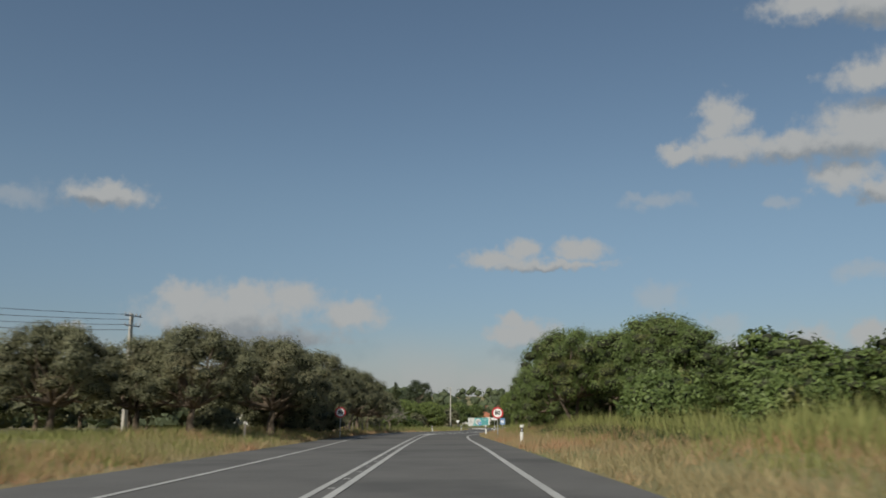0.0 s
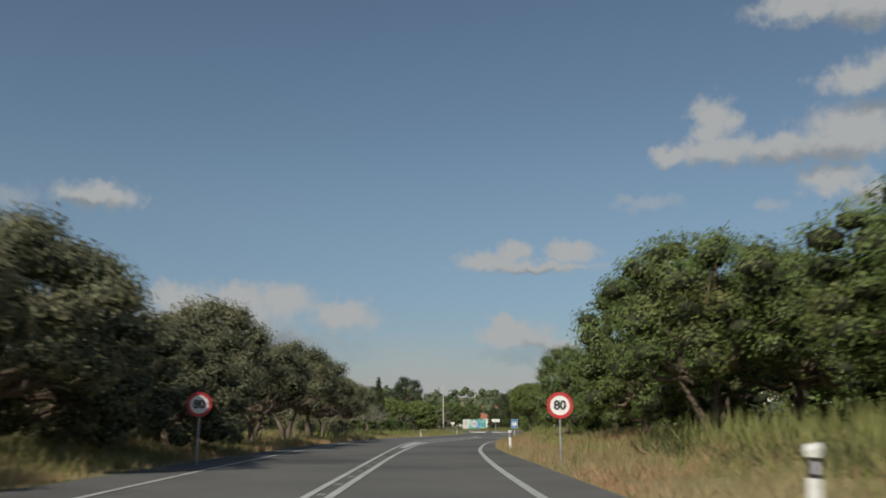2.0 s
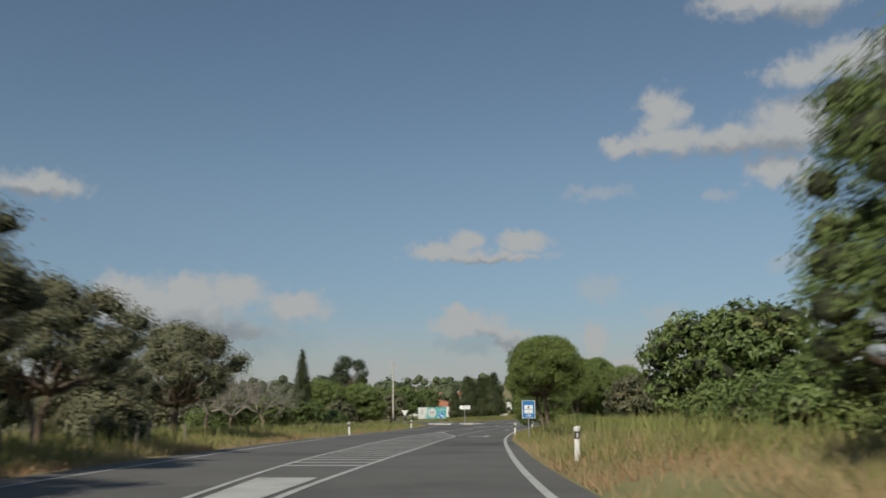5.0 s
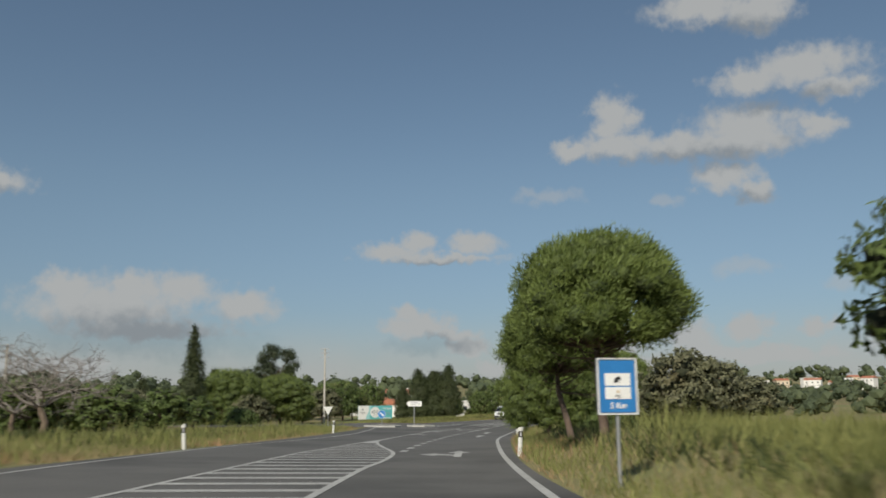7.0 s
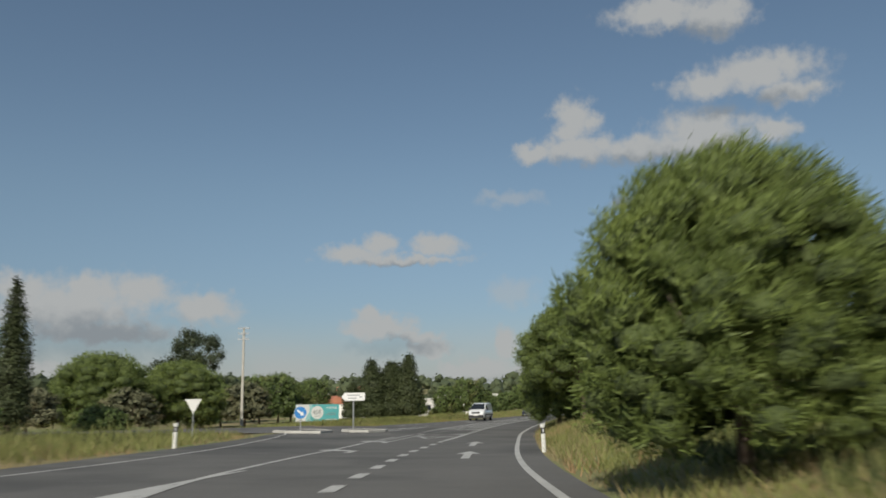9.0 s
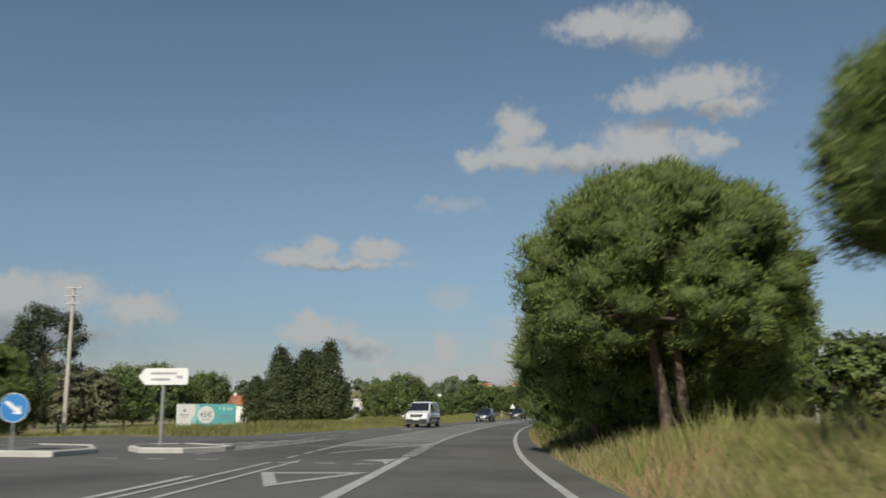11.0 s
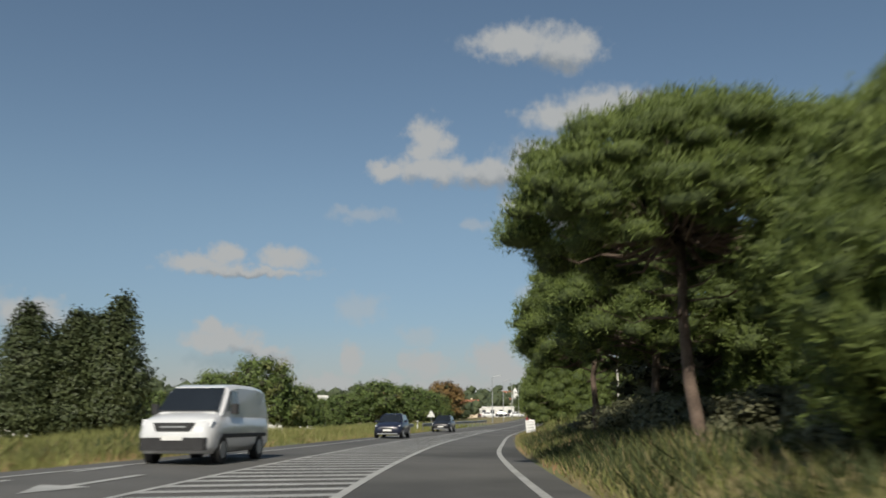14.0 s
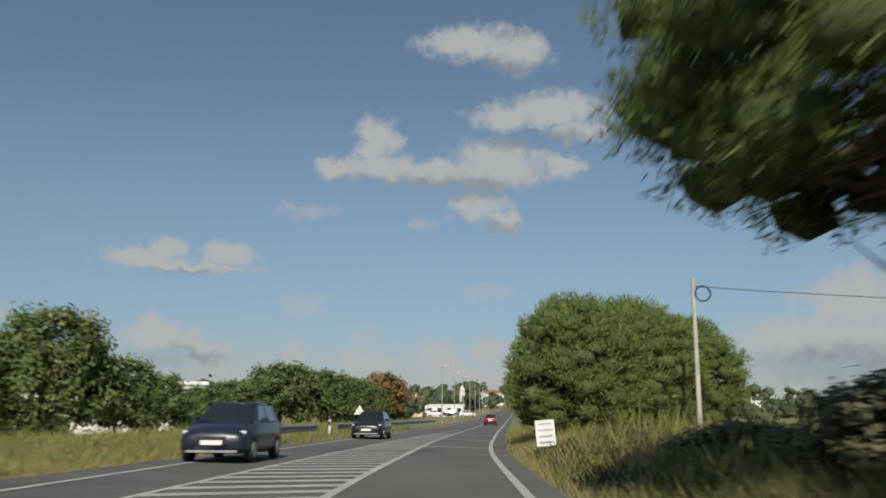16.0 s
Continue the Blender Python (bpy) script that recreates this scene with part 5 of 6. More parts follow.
def marker_post(label):
    """A white reflecting roadside post with a slanted cap."""
    t = thing("marker_post", label, "marker post", "marker posts")
    s = Shape()
    rows = []
    for z, k in ((-0.3, 1.0), (0.60, 1.0)):
        rows.append([(0.075 * k * math.cos(2 * math.pi * i / 14), 0.05 * k * math.sin(2 * math.pi * i / 14), z) for i in range(14)])
    s.add([v for r in rows for v in r], [(i, (i + 1) % 14, 14 + (i + 1) % 14, 14 + i) for i in range(14)] + [tuple(range(14))[::-1], tuple(range(14, 28))])
    part("lower_post", s, POST_WHITE, t)
    part("band", Shape().add([(0.068 * math.cos(2 * math.pi * i / 14), 0.045 * math.sin(2 * math.pi * i / 14), z) for z in (0.60, 0.80) for i in range(14)],
                             [(i, (i + 1) % 14, 14 + (i + 1) % 14, 14 + i) for i in range(14)]), TRIM, t, "black band under the cap")
    cap = Shape()
    top = [(0.078 * math.cos(2 * math.pi * i / 14), 0.055 * math.sin(2 * math.pi * i / 14)) for i in range(14)]
    cap.add([(x, y, 0.80) for x, y in top] + [(x * 1.25, y * 1.2, 0.88 + 0.25 * x) for x, y in top] + [(x * 1.1, y * 1.1, 0.93 + 0.25 * x) for x, y in top],
            [(i, (i + 1) % 14, 14 + (i + 1) % 14, 14 + i) for i in range(14)] + [(14 + i, 14 + (i + 1) % 14, 28 + (i + 1) % 14, 28 + i) for i in range(14)]
            + [tuple(range(28, 42))])
    part("cap", cap, POST_WHITE, t, "slanted white cap")
    part("reflector", Shape().box(0, -0.049, 0.70, 0.05, 0.012, 0.12), REFLECTOR, t)
    return t


first_post = marker_post("white reflecting marker post in the verge grass")
stand(first_post, 3.62, 41.5, 0, 0, 2)
for x, y, tilt in ((3.65, 76.6, -1), (6.05, 106.0, 1), (9.95, 144.9, 3), (16.5, 177.2, -2), (-1.9, 150.4, -3), (3.6, 182.5, 2)):
    p = copy_thing(first_post, Matrix.Identity(4))
    stand(p, x, y, 0, 0, tilt)
for x, y in ((64.0, 315.0), (57.5, 301.5)):
    stand(copy_thing(first_post, Matrix.Identity(4)), x - 5.5, y, 25)


def info_sign():
    t = thing("information_sign", "blue framed information sign with white panels on a steel post", "road sign")
    w, h, zc = 0.66, 0.90, 1.69
    part("post", post_shape(zc - h / 2 + 0.1, 0.032), GALV, t, "galvanised steel post")
    case = part("case", Shape().box(0, 0.0, zc, w + 0.05, 0.09, h + 0.05, 0.02), GREY_BACK, t, "pale grey metal case")
    panel = part("panel", Shape().box(0, -0.052, zc, w - 0.02, 0.012, h - 0.02), BLUE, t, "blue panel")
    part("upper_field", Shape().box(0.0, -0.062, zc + 0.115, w * 0.70, 0.008, h * 0.235), WHITE, panel, "white field")
    part("lower_field", Shape().box(0.0, -0.062, zc - 0.115, w * 0.70, 0.008, h * 0.225), WHITE, panel, "white field")
    pic = Shape()
    pic.prism([(-0.06, zc + 0.05), (-0.07, zc + 0.1), (-0.03, zc + 0.15), (0.02, zc + 0.17), (0.06, zc + 0.13), (0.05, zc + 0.09), (0.0, zc + 0.11), (0.02, zc + 0.06), (-0.02, zc + 0.07)], -0.072, -0.066)
    part("pictogram", pic, BLACK, panel, "dark pictogram")
    for k, (dx, dz, sx, sz) in enumerate(((0.0, 0.02, 0.05, 0.05), (-0.01, -0.045, 0.09, 0.025), (0.02, -0.075, 0.05, 0.015))):
        part("small_mark", Shape().box(dx, -0.069, zc - 0.115 + dz, sx, 0.006, sz), (PALE_PLASTER, GREY_BACK, GREY_BACK)[k], panel)
    lettering("distance", "5 Km", 0.135, WHITE, panel, pose(0.0, -0.063, zc - h / 2 + 0.12, 90), 0.004)
    for dx in (-w / 2 - 0.018, w / 2 + 0.018):
        part("frame_side", Shape().box(dx, -0.05, zc, 0.02, 0.03, h + 0.05), WHITE, case)
    for dz in (-h / 2 - 0.018, h / 2 + 0.018):
        part("frame_end", Shape().box(0, -0.05, zc + dz, w + 0.05, 0.03, 0.02), WHITE, case)
    stand(t, 8.62, 130.2, 4)


info_sign()


def triangle_sign(x, y, top, size, down, turn, label):
    t = thing("triangular_sign", label, "road sign", "triangular signs")
    h = size * 0.866
    base = top - h
    pts = [(-size / 2, top), (size / 2, top), (0, base)] if down else [(-size / 2, base), (size / 2, base), (0, top)]
    mid = (0, sum(p[1] for p in pts) / 3)
    inner = [(mid[0] + (a - mid[0]) * 0.86, mid[1] + (b - mid[1]) * 0.86) for a, b in pts]
    plate = part("plate", Shape().prism(pts, -0.05, -0.035), WHITE, t, "pale back of the triangular plate")
    part("stiffener", Shape().prism(inner, -0.056, -0.05), POST_WHITE, plate)
    part("post", post_shape(top - 0.15 * h if not down else top - 0.1, 0.03), GALV, t, "galvanised steel post")
    return stand(t, x, y, turn)


triangle_sign(3.1, 192.7, 2.0, 0.82, True, -8, "pale back of an inverted triangular give way sign")
triangle_sign(60.9, 323.9, 1.9, 0.95, False, -22, "pale back of a triangular warning sign behind the guard rail")


def keep_side_sign():
    t = thing("direction_disc_sign", "round blue sign with a white slanting arrow on the island", "road sign")
    z = 1.15
    part("post", post_shape(z, 0.03), GALV, t, "galvanised steel post")
    disc = part("plate", Shape().disc(0, 0, z, 0.40, -0.05, -0.034), BLUE, t, "round blue plate")
    part("rim", annulus(0.385, 0.40, -0.056, -0.03, z), WHITE, disc, "thin white rim")
    a = Shape()
    c, s = math.cos(radians(-38)), math.sin(radians(-38))
    arrow = [(-0.27, -0.05), (0.08, -0.05), (0.08, -0.15), (0.29, 0.0), (0.08, 0.15), (0.08, 0.05), (-0.27, 0.05)]
    a.prism([(u * c - w * s, z + u * s + w * c) for u, w in arrow], -0.06, -0.05)
    part("arrow", a, WHITE, disc, "white slanting arrow")
    stand(t, 8.35, 205.0, -10, 0.12)


keep_side_sign()


def arrow_board():
    t = thing("direction_sign", "white arrow-shaped direction sign on a steel post", "road sign")
    z, w, h = 2.22, 1.62, 0.54
    part("post", post_shape(z - 0.05, 0.055), GALV, t, "grey steel post")
    out = [(-w / 2, z), (-w / 2 + 0.22, z + h / 2), (w / 2 - 0.05, z + h / 2), (w / 2, z + h / 2 - 0.05), (w / 2, z - h / 2 + 0.05), (w / 2 - 0.05, z - h / 2), (-w / 2 + 0.22, z - h / 2)]
    board = part("board", Shape().prism(out, -0.10, -0.06), WHITE, t, "white arrow-shaped board")
    for dx, dz, sx in ((0.02, 0.10, 0.85), (-0.08, -0.10, 0.62)):
        part("text_bar", Shape().box(dx, -0.103, z + dz, sx, 0.006, 0.07), GREY_BACK, board, "grey bar of unreadable writing")
    part("symbol", Shape().box(w / 2 - 0.28, -0.104, z - 0.02, 0.2, 0.006, 0.09), GREY_BACK, board)
    stand(t, 11.95, 208.9, -12, 0.12)


arrow_board()


def billboard():
    t = thing("billboard", "long white and teal advertising board standing in grass", "billboard")
    w, h, z0 = 7.25, 2.55, -0.02
    zc = z0 + h / 2
    board = part("panel", Shape().box(w / 2, 0, zc, w, 0.10, h), TEAL, t, "teal panel")
    edge = [(0.0, z0), (1.62, z0), (1.66, z0 + 0.5), (1.95, z0 + 1.0), (2.22, z0 + 1.5), (2.28, z0 + 2.0), (2.2, z0 + h), (0.0, z0 + h)]
    part("white_field", Shape().prism(edge, -0.060, -0.051), WHITE, board, "white field with a curved edge")
    part("pale_band", Shape().prism([(1.62, z0), (2.5, z0), (2.35, z0 + 0.6), (2.6, z0 + 1.2), (2.75, z0 + 1.8), (2.7, z0 + h), (2.2, z0 + h), (2.28, z0 + 2.0), (2.22, z0 + 1.5), (1.95, z0 + 1.0), (1.66, z0 + 0.5)], -0.058, -0.051), PALE_TEAL, board)
    disc = part("disc", Shape().disc(3.55, 0, zc + 0.05, 1.02, -0.066, -0.051, 48), WHITE, board, "white disc")
    lettering("price", "45€", 0.92, GREY_BACK, disc, pose(3.52, -0.068, zc + 0.06, 90), 0.012)
    lettering("distance", "+ 6 km", 0.62, WHITE, board, pose(5.95, -0.055, z0 + h - 0.5, 90), 0.008)
    for dx, dz, sx, sz, m in ((6.0, -0.05, 1.5, 0.07, GREY_BACK), (5.8, -0.30, 1.75, 0.08, GREY_BACK), (0.95, 0.05, 1.1, 0.10, GREY_BACK), (1.0, -0.2, 0.7, 0.06, GREY_BACK),
                              (5.9, -1.05, 1.9, 0.14, WHITE), (0.95, 0.55, 0.3, 0.3, GREY_BACK), (3.55, -0.5, 0.9, 0.07, GREY_BACK)):
        part("text_bar", Shape().box(dx, -0.070, zc + dz, sx, 0.006, sz), m, board, "bar of unreadable writing")
    for dx in (0.9, 3.6, 6.3):
        part("leg", Shape().box(dx, 0.12, zc - 0.4, 0.12, 0.12, h + 1.2), GALV, t)
    part("frame_rail", Shape().box(w / 2, 0.02, z0 + h + 0.02, w + 0.08, 0.14, 0.05), GALV, t)
    part("frame_rail", Shape().box(w / 2, 0.02, z0 - 0.02, w + 0.08, 0.14, 0.05), GALV, t)
    t.matrix_basis = Matrix.Translation((7.85, 285.3, road_z(285) - 0.30)) @ Euler((0, 0, radians(22.8))).to_matrix().to_4x4()


billboard()


def power_pole(x, y, h, turn, label, arms=3):
    t = thing("power_pole", label, "utility pole", "utility poles")
    s = Shape()
    s.box(0, 0, h / 2 - 0.4, 0.34, 0.26, h + 0.8, 0.03, 0, 0.6)
    part("pole", s, CONCRETE, t, "pale concrete pole")
    for k in range(arms):
        z = h - 0.15 - 0.62 * k
        arm = part("crossarm", Shape().box(0, -0.13, z, 1.3 - 0.15 * (k % 2), 0.08, 0.08), GALV, t)
        for dx in (-0.58, -0.25, 0.25, 0.58):
            part("insulator", Shape().tube([(dx * (1 - 0.1 * (k % 2)), -0.13, z + 0.03), (dx, -0.13, z + 0.10), (dx, -0.13, z + 0.2)], [0.03, 0.05, 0.025], 8), GREY_BACK, arm)
    return stand(t, x, y, turn)


power_pole(1.95, 249.8, 11.5, -10, "tall pale concrete power pole with crossarms")
wires = power_pole(-19.6, 54.6, 7.4, 60, "grey power pole rising behind the oaks", 2)
power_pole(-28.0, 205.0, 8.2, 20, "thin grey power pole across the field", 1)
power_pole(67.9, 252.0, 6.0, 10, "thin grey power pole across the field", 2)


def cable(a, b, sag, label):
    pts = [Vector(a).lerp(Vector(b), k / 14) - Vector((0, 0, sag * 4 * (k / 14) * (1 - k / 14))) for k in range(15)]
    ob = part("overhead_cable", Shape().tube(pts, [0.016] * 15, 5), CABLE)
    return tagged(ob, label, "cable", "overhead cables")


for k in range(4):
    z = ground_z(-19.6, 54.6) + 7.35 - 0.32 * k
    cable((-19.6, 54.6, z), (-48.0, 32.0 + 3 * k, z + 1.4), 0.7, "thin black overhead cable above the oaks")
for k in range(3):
    cable((-28.0, 205.0, ground_z(-28, 205) + 8.0 - 0.5 * k), (-90.0, 190.0, ground_z(-28, 205) + 8.6 - 0.5 * k), 0.9, "thin black overhead cable over the field")


def wood_pole():
    t = thing("cable_pole", "slim concrete pole with a coil of spare cable", "utility pole", "utility poles")
    h = 6.6
    part("pole", Shape().box(0, 0, h / 2 - 0.3, 0.20, 0.17, h + 0.6, 0.03, 0, 0.62), CONCRETE, t, "pale concrete pole")
    coil = Shape()
    n = 28
    coil.tube([(0.34 + 0.30 * math.cos(2 * math.pi * k / n), -0.12, h - 0.65 + 0.30 * math.sin(2 * math.pi * k / n)) for k in range(n + 1)], [0.03] * (n + 1), 6)
    part("cable_coil", coil, CABLE, t, "round coil of black cable")
    stand(t, 60.62, 280.1, -20, -0.35)
    z = ground_z(60.62, 280.1) + h - 0.7
    cable((60.62, 280.1, z), (97.0, 262.0, z - 1.0), 0.5, "thin black overhead cable from the slim pole")


wood_pole()


def notice_board():
    t = thing("notice_board", "leaning white notice board with faint black writing in grass", "sign")
    w, h = 0.62, 0.80
    board = part("board", Shape().box(0, 0, 0.25 + h / 2, w, 0.03, h), WHITE, t, "white painted board")
    for k, (sx, sz) in enumerate(((0.44, 0.03), (0.48, 0.035), (0.42, 0.05), (0.46, 0.06))):
        part("text_bar", Shape().box(0.0, -0.018, 0.25 + h - 0.12 - 0.19 * k, sx, 0.006, sz), GREY_BACK, board, "bar of unreadable writing")
    for dx in (-0.22, 0.22):
        part("leg", Shape().box(dx, 0.03, 0.15, 0.05, 0.04, 0.9), BARK, t)
    stand(t, 52.05, 276.9, -14, 0.0, -5)


notice_board()


def guard_rail(y0, y1, label):
    """A steel beam rail on posts along the far edge."""
    t = thing("guard_rail", label, "guard rail", "guard rails")
    ys = steps(y0, y1, 1.0)
    prof = [(-0.02, -0.155), (0.055, -0.11), (0.055, -0.055), (-0.02, 0.0), (0.055, 0.055), (0.055, 0.11), (-0.02, 0.155)]
    verts, faces = [], []
    n = len(prof)
    for y in ys:
        x = town_edge(y) - 1.25
        z = deck(pave_left(y), y) + 0.60
        verts += [(x + a, y, z + b) for a, b in prof] + [(x + a - 0.012, y, z + b) for a, b in reversed(prof)]
    m = 2 * n
    for i in range(len(ys) - 1):
        faces += [(i * m + k, i * m + (k + 1) % m, (i + 1) * m + (k + 1) % m, (i + 1) * m + k) for k in range(m)]
    part("beam", Shape().add(verts, faces), RAIL, t, "folded steel beam")
    y = y0 + 0.5
    while y < y1:
        x = town_edge(y) - 1.25
        part("post", Shape().box(x - 0.09, y, deck(pave_left(y), y) + 0.22, 0.08, 0.12, 1.1), RAIL, t)
        y += 4.0
    return t


guard_rail(281.0, 294.5, "weathered steel guard rail half hidden by grass")
guard_rail(299.0, 352.0, "long weathered steel guard rail along the bend")

stake = thing("fence_stake", "short pale wooden fence stake in the grass", "fence stake", "fence stakes")
part("stake", Shape().tube([(0, 0, -0.3), (0.01, 0, 0.5), (0.03, 0.01, 1.05)], [0.05, 0.045, 0.035], 7), DEAD_WOOD, stake)
stand(stake, -9.6, 43.0, 0)
for k in range(14):
    y = 79.0 + 3.1 * k
    stand(copy_thing(stake, Matrix.Identity(4)), pave_left(y) - 2.0 - 0.4 * math.sin(k * 2.2), y, 30 * k, 0, 5 * math.sin(k * 1.7))


# ---- houses ----
def house(x, y, w, d, h, turn, wall_mat, label, roof="gable", rows=1, cols=3, lift=0.0):
    """A plain house: walls, roof, windows with panes and a door."""
    t = thing("house", label, "house", "town houses")
    part("wall", Shape().box(0, 0, h / 2 - 0.5, w, d, h + 1.0), wall_mat, t)
    if roof == "gable":
        r = d * 0.22
        part("roof", Shape().prism([(-d / 2 - 0.3, h - 0.05), (0, h + r), (d / 2 + 0.3, h - 0.05), (d / 2 + 0.3, h + 0.1), (0, h + r + 0.15), (-d / 2 - 0.3, h + 0.1)][:3], -w / 2 - 0.25, w / 2 + 0.25, "x"), ROOF_TILE, t, "red tiled roof")
        part("chimney", Shape().box(w * 0.28, 0.3, h + r * 0.9, 0.5, 0.5, 1.2), wall_mat, t)
    else:
        part("roof", Shape().box(0, 0, h + 0.12, w + 0.3, d + 0.3, 0.28), wall_mat, t, "flat roof with a parapet")
    sh = h / rows
    for r_ in range(rows):
        for c in range(cols):
            dx = (c - (cols - 1) / 2) * w / cols
            zc = sh * (r_ + 0.55)
            if r_ == 0 and c == cols // 2:
                part("door", Shape().box(dx, -d / 2 - 0.02, 1.0, 0.95, 0.06, 2.0), TRIM, t)
                continue
            win = part("window", Shape().box(dx, -d / 2 - 0.015, zc, 1.15, 0.07, 1.15), KERB, t)
            part("pane", Shape().box(dx, -d / 2 - 0.04, zc, 0.98, 0.04, 0.98), GLASS, win)
    t.matrix_basis = Matrix.Translation((x, y, ground_z(x, y) + lift)) @ Euler((0, 0, radians(turn))).to_matrix().to_4x4()
    return t


house(17.6, 326.0, 6.2, 6.0, 2.9, 60, PLASTER, "small white gabled house behind the billboard", "gable", 1, 3)
house(34.4, 318.0, 6.0, 6.0, 3.4, 5, PLASTER, "white house half hidden by trees", "flat", 1, 3)
house(12.0, 340.0, 9.0, 6.0, 3.0, 10, PLASTER, "low white house with a tiled roof", "gable", 1, 4)
house(22.0, 372.0, 8.0, 7.0, 4.0, 0, PLASTER, "white house with a tiled roof beyond the junction", "gable", 1, 3, 0.6)
house(43.5, 330.0, 12.0, 8.0, 4.2, -14, PLASTER, "pale flat-roofed shed behind trees", "flat", 1, 4)
house(60.5, 402.0, 7.0, 6.0, 3.6, -12, PLASTER, "white flat-roofed house on the rise", "flat", 1, 3)
house(-27.5, 117.0, 7.5, 5.0, 1.7, -20, PLASTER, "low white farm building seen under the oaks", "flat", 1, 3)
house(112.0, 448.0, 8.0, 6.0, 3.4, -25, PALE_PLASTER, "ochre house with a red tiled roof", "gable", 1, 3)
house(127.0, 404.0, 9.0, 9.0, 6.0, -28, PLASTER, "white two-storey building beside the road", "flat", 2, 3)
house(124.0, 453.0, 9.5, 5.0, 2.6, -25, PLASTER, "low white shop with a flat roof beside the road", "flat", 1, 4)
R2 = np.random.default_rng(77)
for k in range(34):
    a = radians(14 + 26 * (k / 33) + R2.uniform(-0.5, 0.5))
    dist = R2.uniform(520, 860)
    hx, hy = 30 + math.sin(a) * dist, 200 + math.cos(a) * dist
    if abs(hx - right_edge(hy)) < 14:
        hx -= 30
    house(hx, hy, R2.uniform(7, 13), R2.uniform(6, 9), R2.uniform(4, 8.5), -20 + R2.uniform(-40, 40), PLASTER if k % 5 else PALE_PLASTER,
          "distant white house of the hillside town" if k % 5 else "distant ochre house of the hillside town", "gable" if k % 3 else "flat", 2, 3, 1.5)
for k in range(9):
    hx, hy = 420 + 55 * k + R2.uniform(-20, 20), 900 - 40 * k + R2.uniform(-30, 60)
    house(hx, hy, R2.uniform(8, 13), R2.uniform(6, 9), R2.uniform(4, 6.5), R2.uniform(-40, 40), PLASTER, "distant white house across the fields", "gable" if k % 2 else "flat", 1, 3, 1.0)


def tower():
    t = thing("church_tower", "slim white church tower above the town roofs", "church")
    part("shaft", Shape().box(0, 0, 6, 3.2, 3.2, 14), PLASTER, t)
    part("belfry", Shape().box(0, 0, 14.2, 2.6, 2.6, 2.6), PLASTER, t)
    part("spire", Shape().box(0, 0, 16.8, 2.8, 2.8, 2.8, 0, 0, 0.05), PLASTER, t)
    part("opening", Shape().box(0, -1.31, 14.2, 0.9, 0.05, 1.4), GLASS, t)
    t.matrix_basis = Matrix.Translation((206, 624, ground_z(206, 624) + 0.5)) @ Matrix.Scale(0.62, 4)


tower()


def street_lamp(x, y, turn, h=8.0):
    t = thing("street_lamp", "tall grey street lamp beside the town road", "street lamp", "street lamps")
    part("pole", Shape().tube([(0, 0, -0.3), (0, 0, h * 0.5), (0, 0, h), (0.25, 0, h + 0.35), (1.2, 0, h + 0.5)], [0.1, 0.08, 0.06, 0.05, 0.04], 8), GALV, t)
    part("lantern", Shape().box(1.45, 0, h + 0.5, 0.6, 0.22, 0.12, 0.05), GREY_BACK, t)
    return stand(t, x, y, turn)


for k in range(9):
    y = 372 + 21 * k
    street_lamp(pave_left(y) - 1.5, y, -28)
    if k % 2:
        street_lamp(pave_right(y) + 1.5, y, 152)


# ---- vehicles ----
def loft(stations, closed=True):
    """A skin over rings of equal count."""
    n = len(stations[0])
    s = Shape()
    s.add([p for r in stations for p in r], [(i * n + k, i * n + (k + 1) % n, (i + 1) * n + (k + 1) % n, (i + 1) * n + k)
                                             for i in range(len(stations) - 1) for k in range(n)]
          + [tuple(range(n)), tuple(range((len(stations) - 1) * n, len(stations) * n))])
    return s


def section(y, w, z0, z1, tuck=0.06, crown=0.04):
    """One rounded cross-section of a body, as a ring."""
    half = [(w * 0.88, z0), (w, z0 + (z1 - z0) * 0.2), (w, z0 + (z1 - z0) * 0.62), (w - tuck, z1 - 0.05), (w - tuck - 0.10, z1), (w * 0.4, z1 + crown)]
    return [(x, y, z) for x, z in half] + [(-x, y, z) for x, z in reversed(half)]


def wheel(t, x, y, r, w):
    tyre = Shape()
    tyre.prism([(y + r * math.cos(2 * math.pi * k / 22), r + r * math.sin(2 * math.pi * k / 22)) for k in range(22)], x - w / 2, x + w / 2, "x")
    ob = part("wheel", tyre, RUBBER, t)
    side = 1 if x > 0 else -1
    rim = Shape().prism([(y + r * 0.62 * math.cos(2 * math.pi * k / 18), r + r * 0.62 * math.sin(2 * math.pi * k / 18)) for k in range(18)],
                        x + side * w / 2, x + side * (w / 2 + 0.012), "x")
    part("rim", rim, GALV, ob)


def quad_between(a, b, c, d, out=0.008):
    """A thin pane on four corners."""
    pts = [Vector(p) for p in (a, b, c, d)]
    n = (pts[1] - pts[0]).cross(pts[3] - pts[0]).normalized() * out
    return Shape().add([p + n for p in pts] + [p - n for p in pts], [(0, 1, 2, 3), (7, 6, 5, 4), (0, 4, 5, 1), (1, 5, 6, 2), (2, 6, 7, 3), (3, 7, 4, 0)])


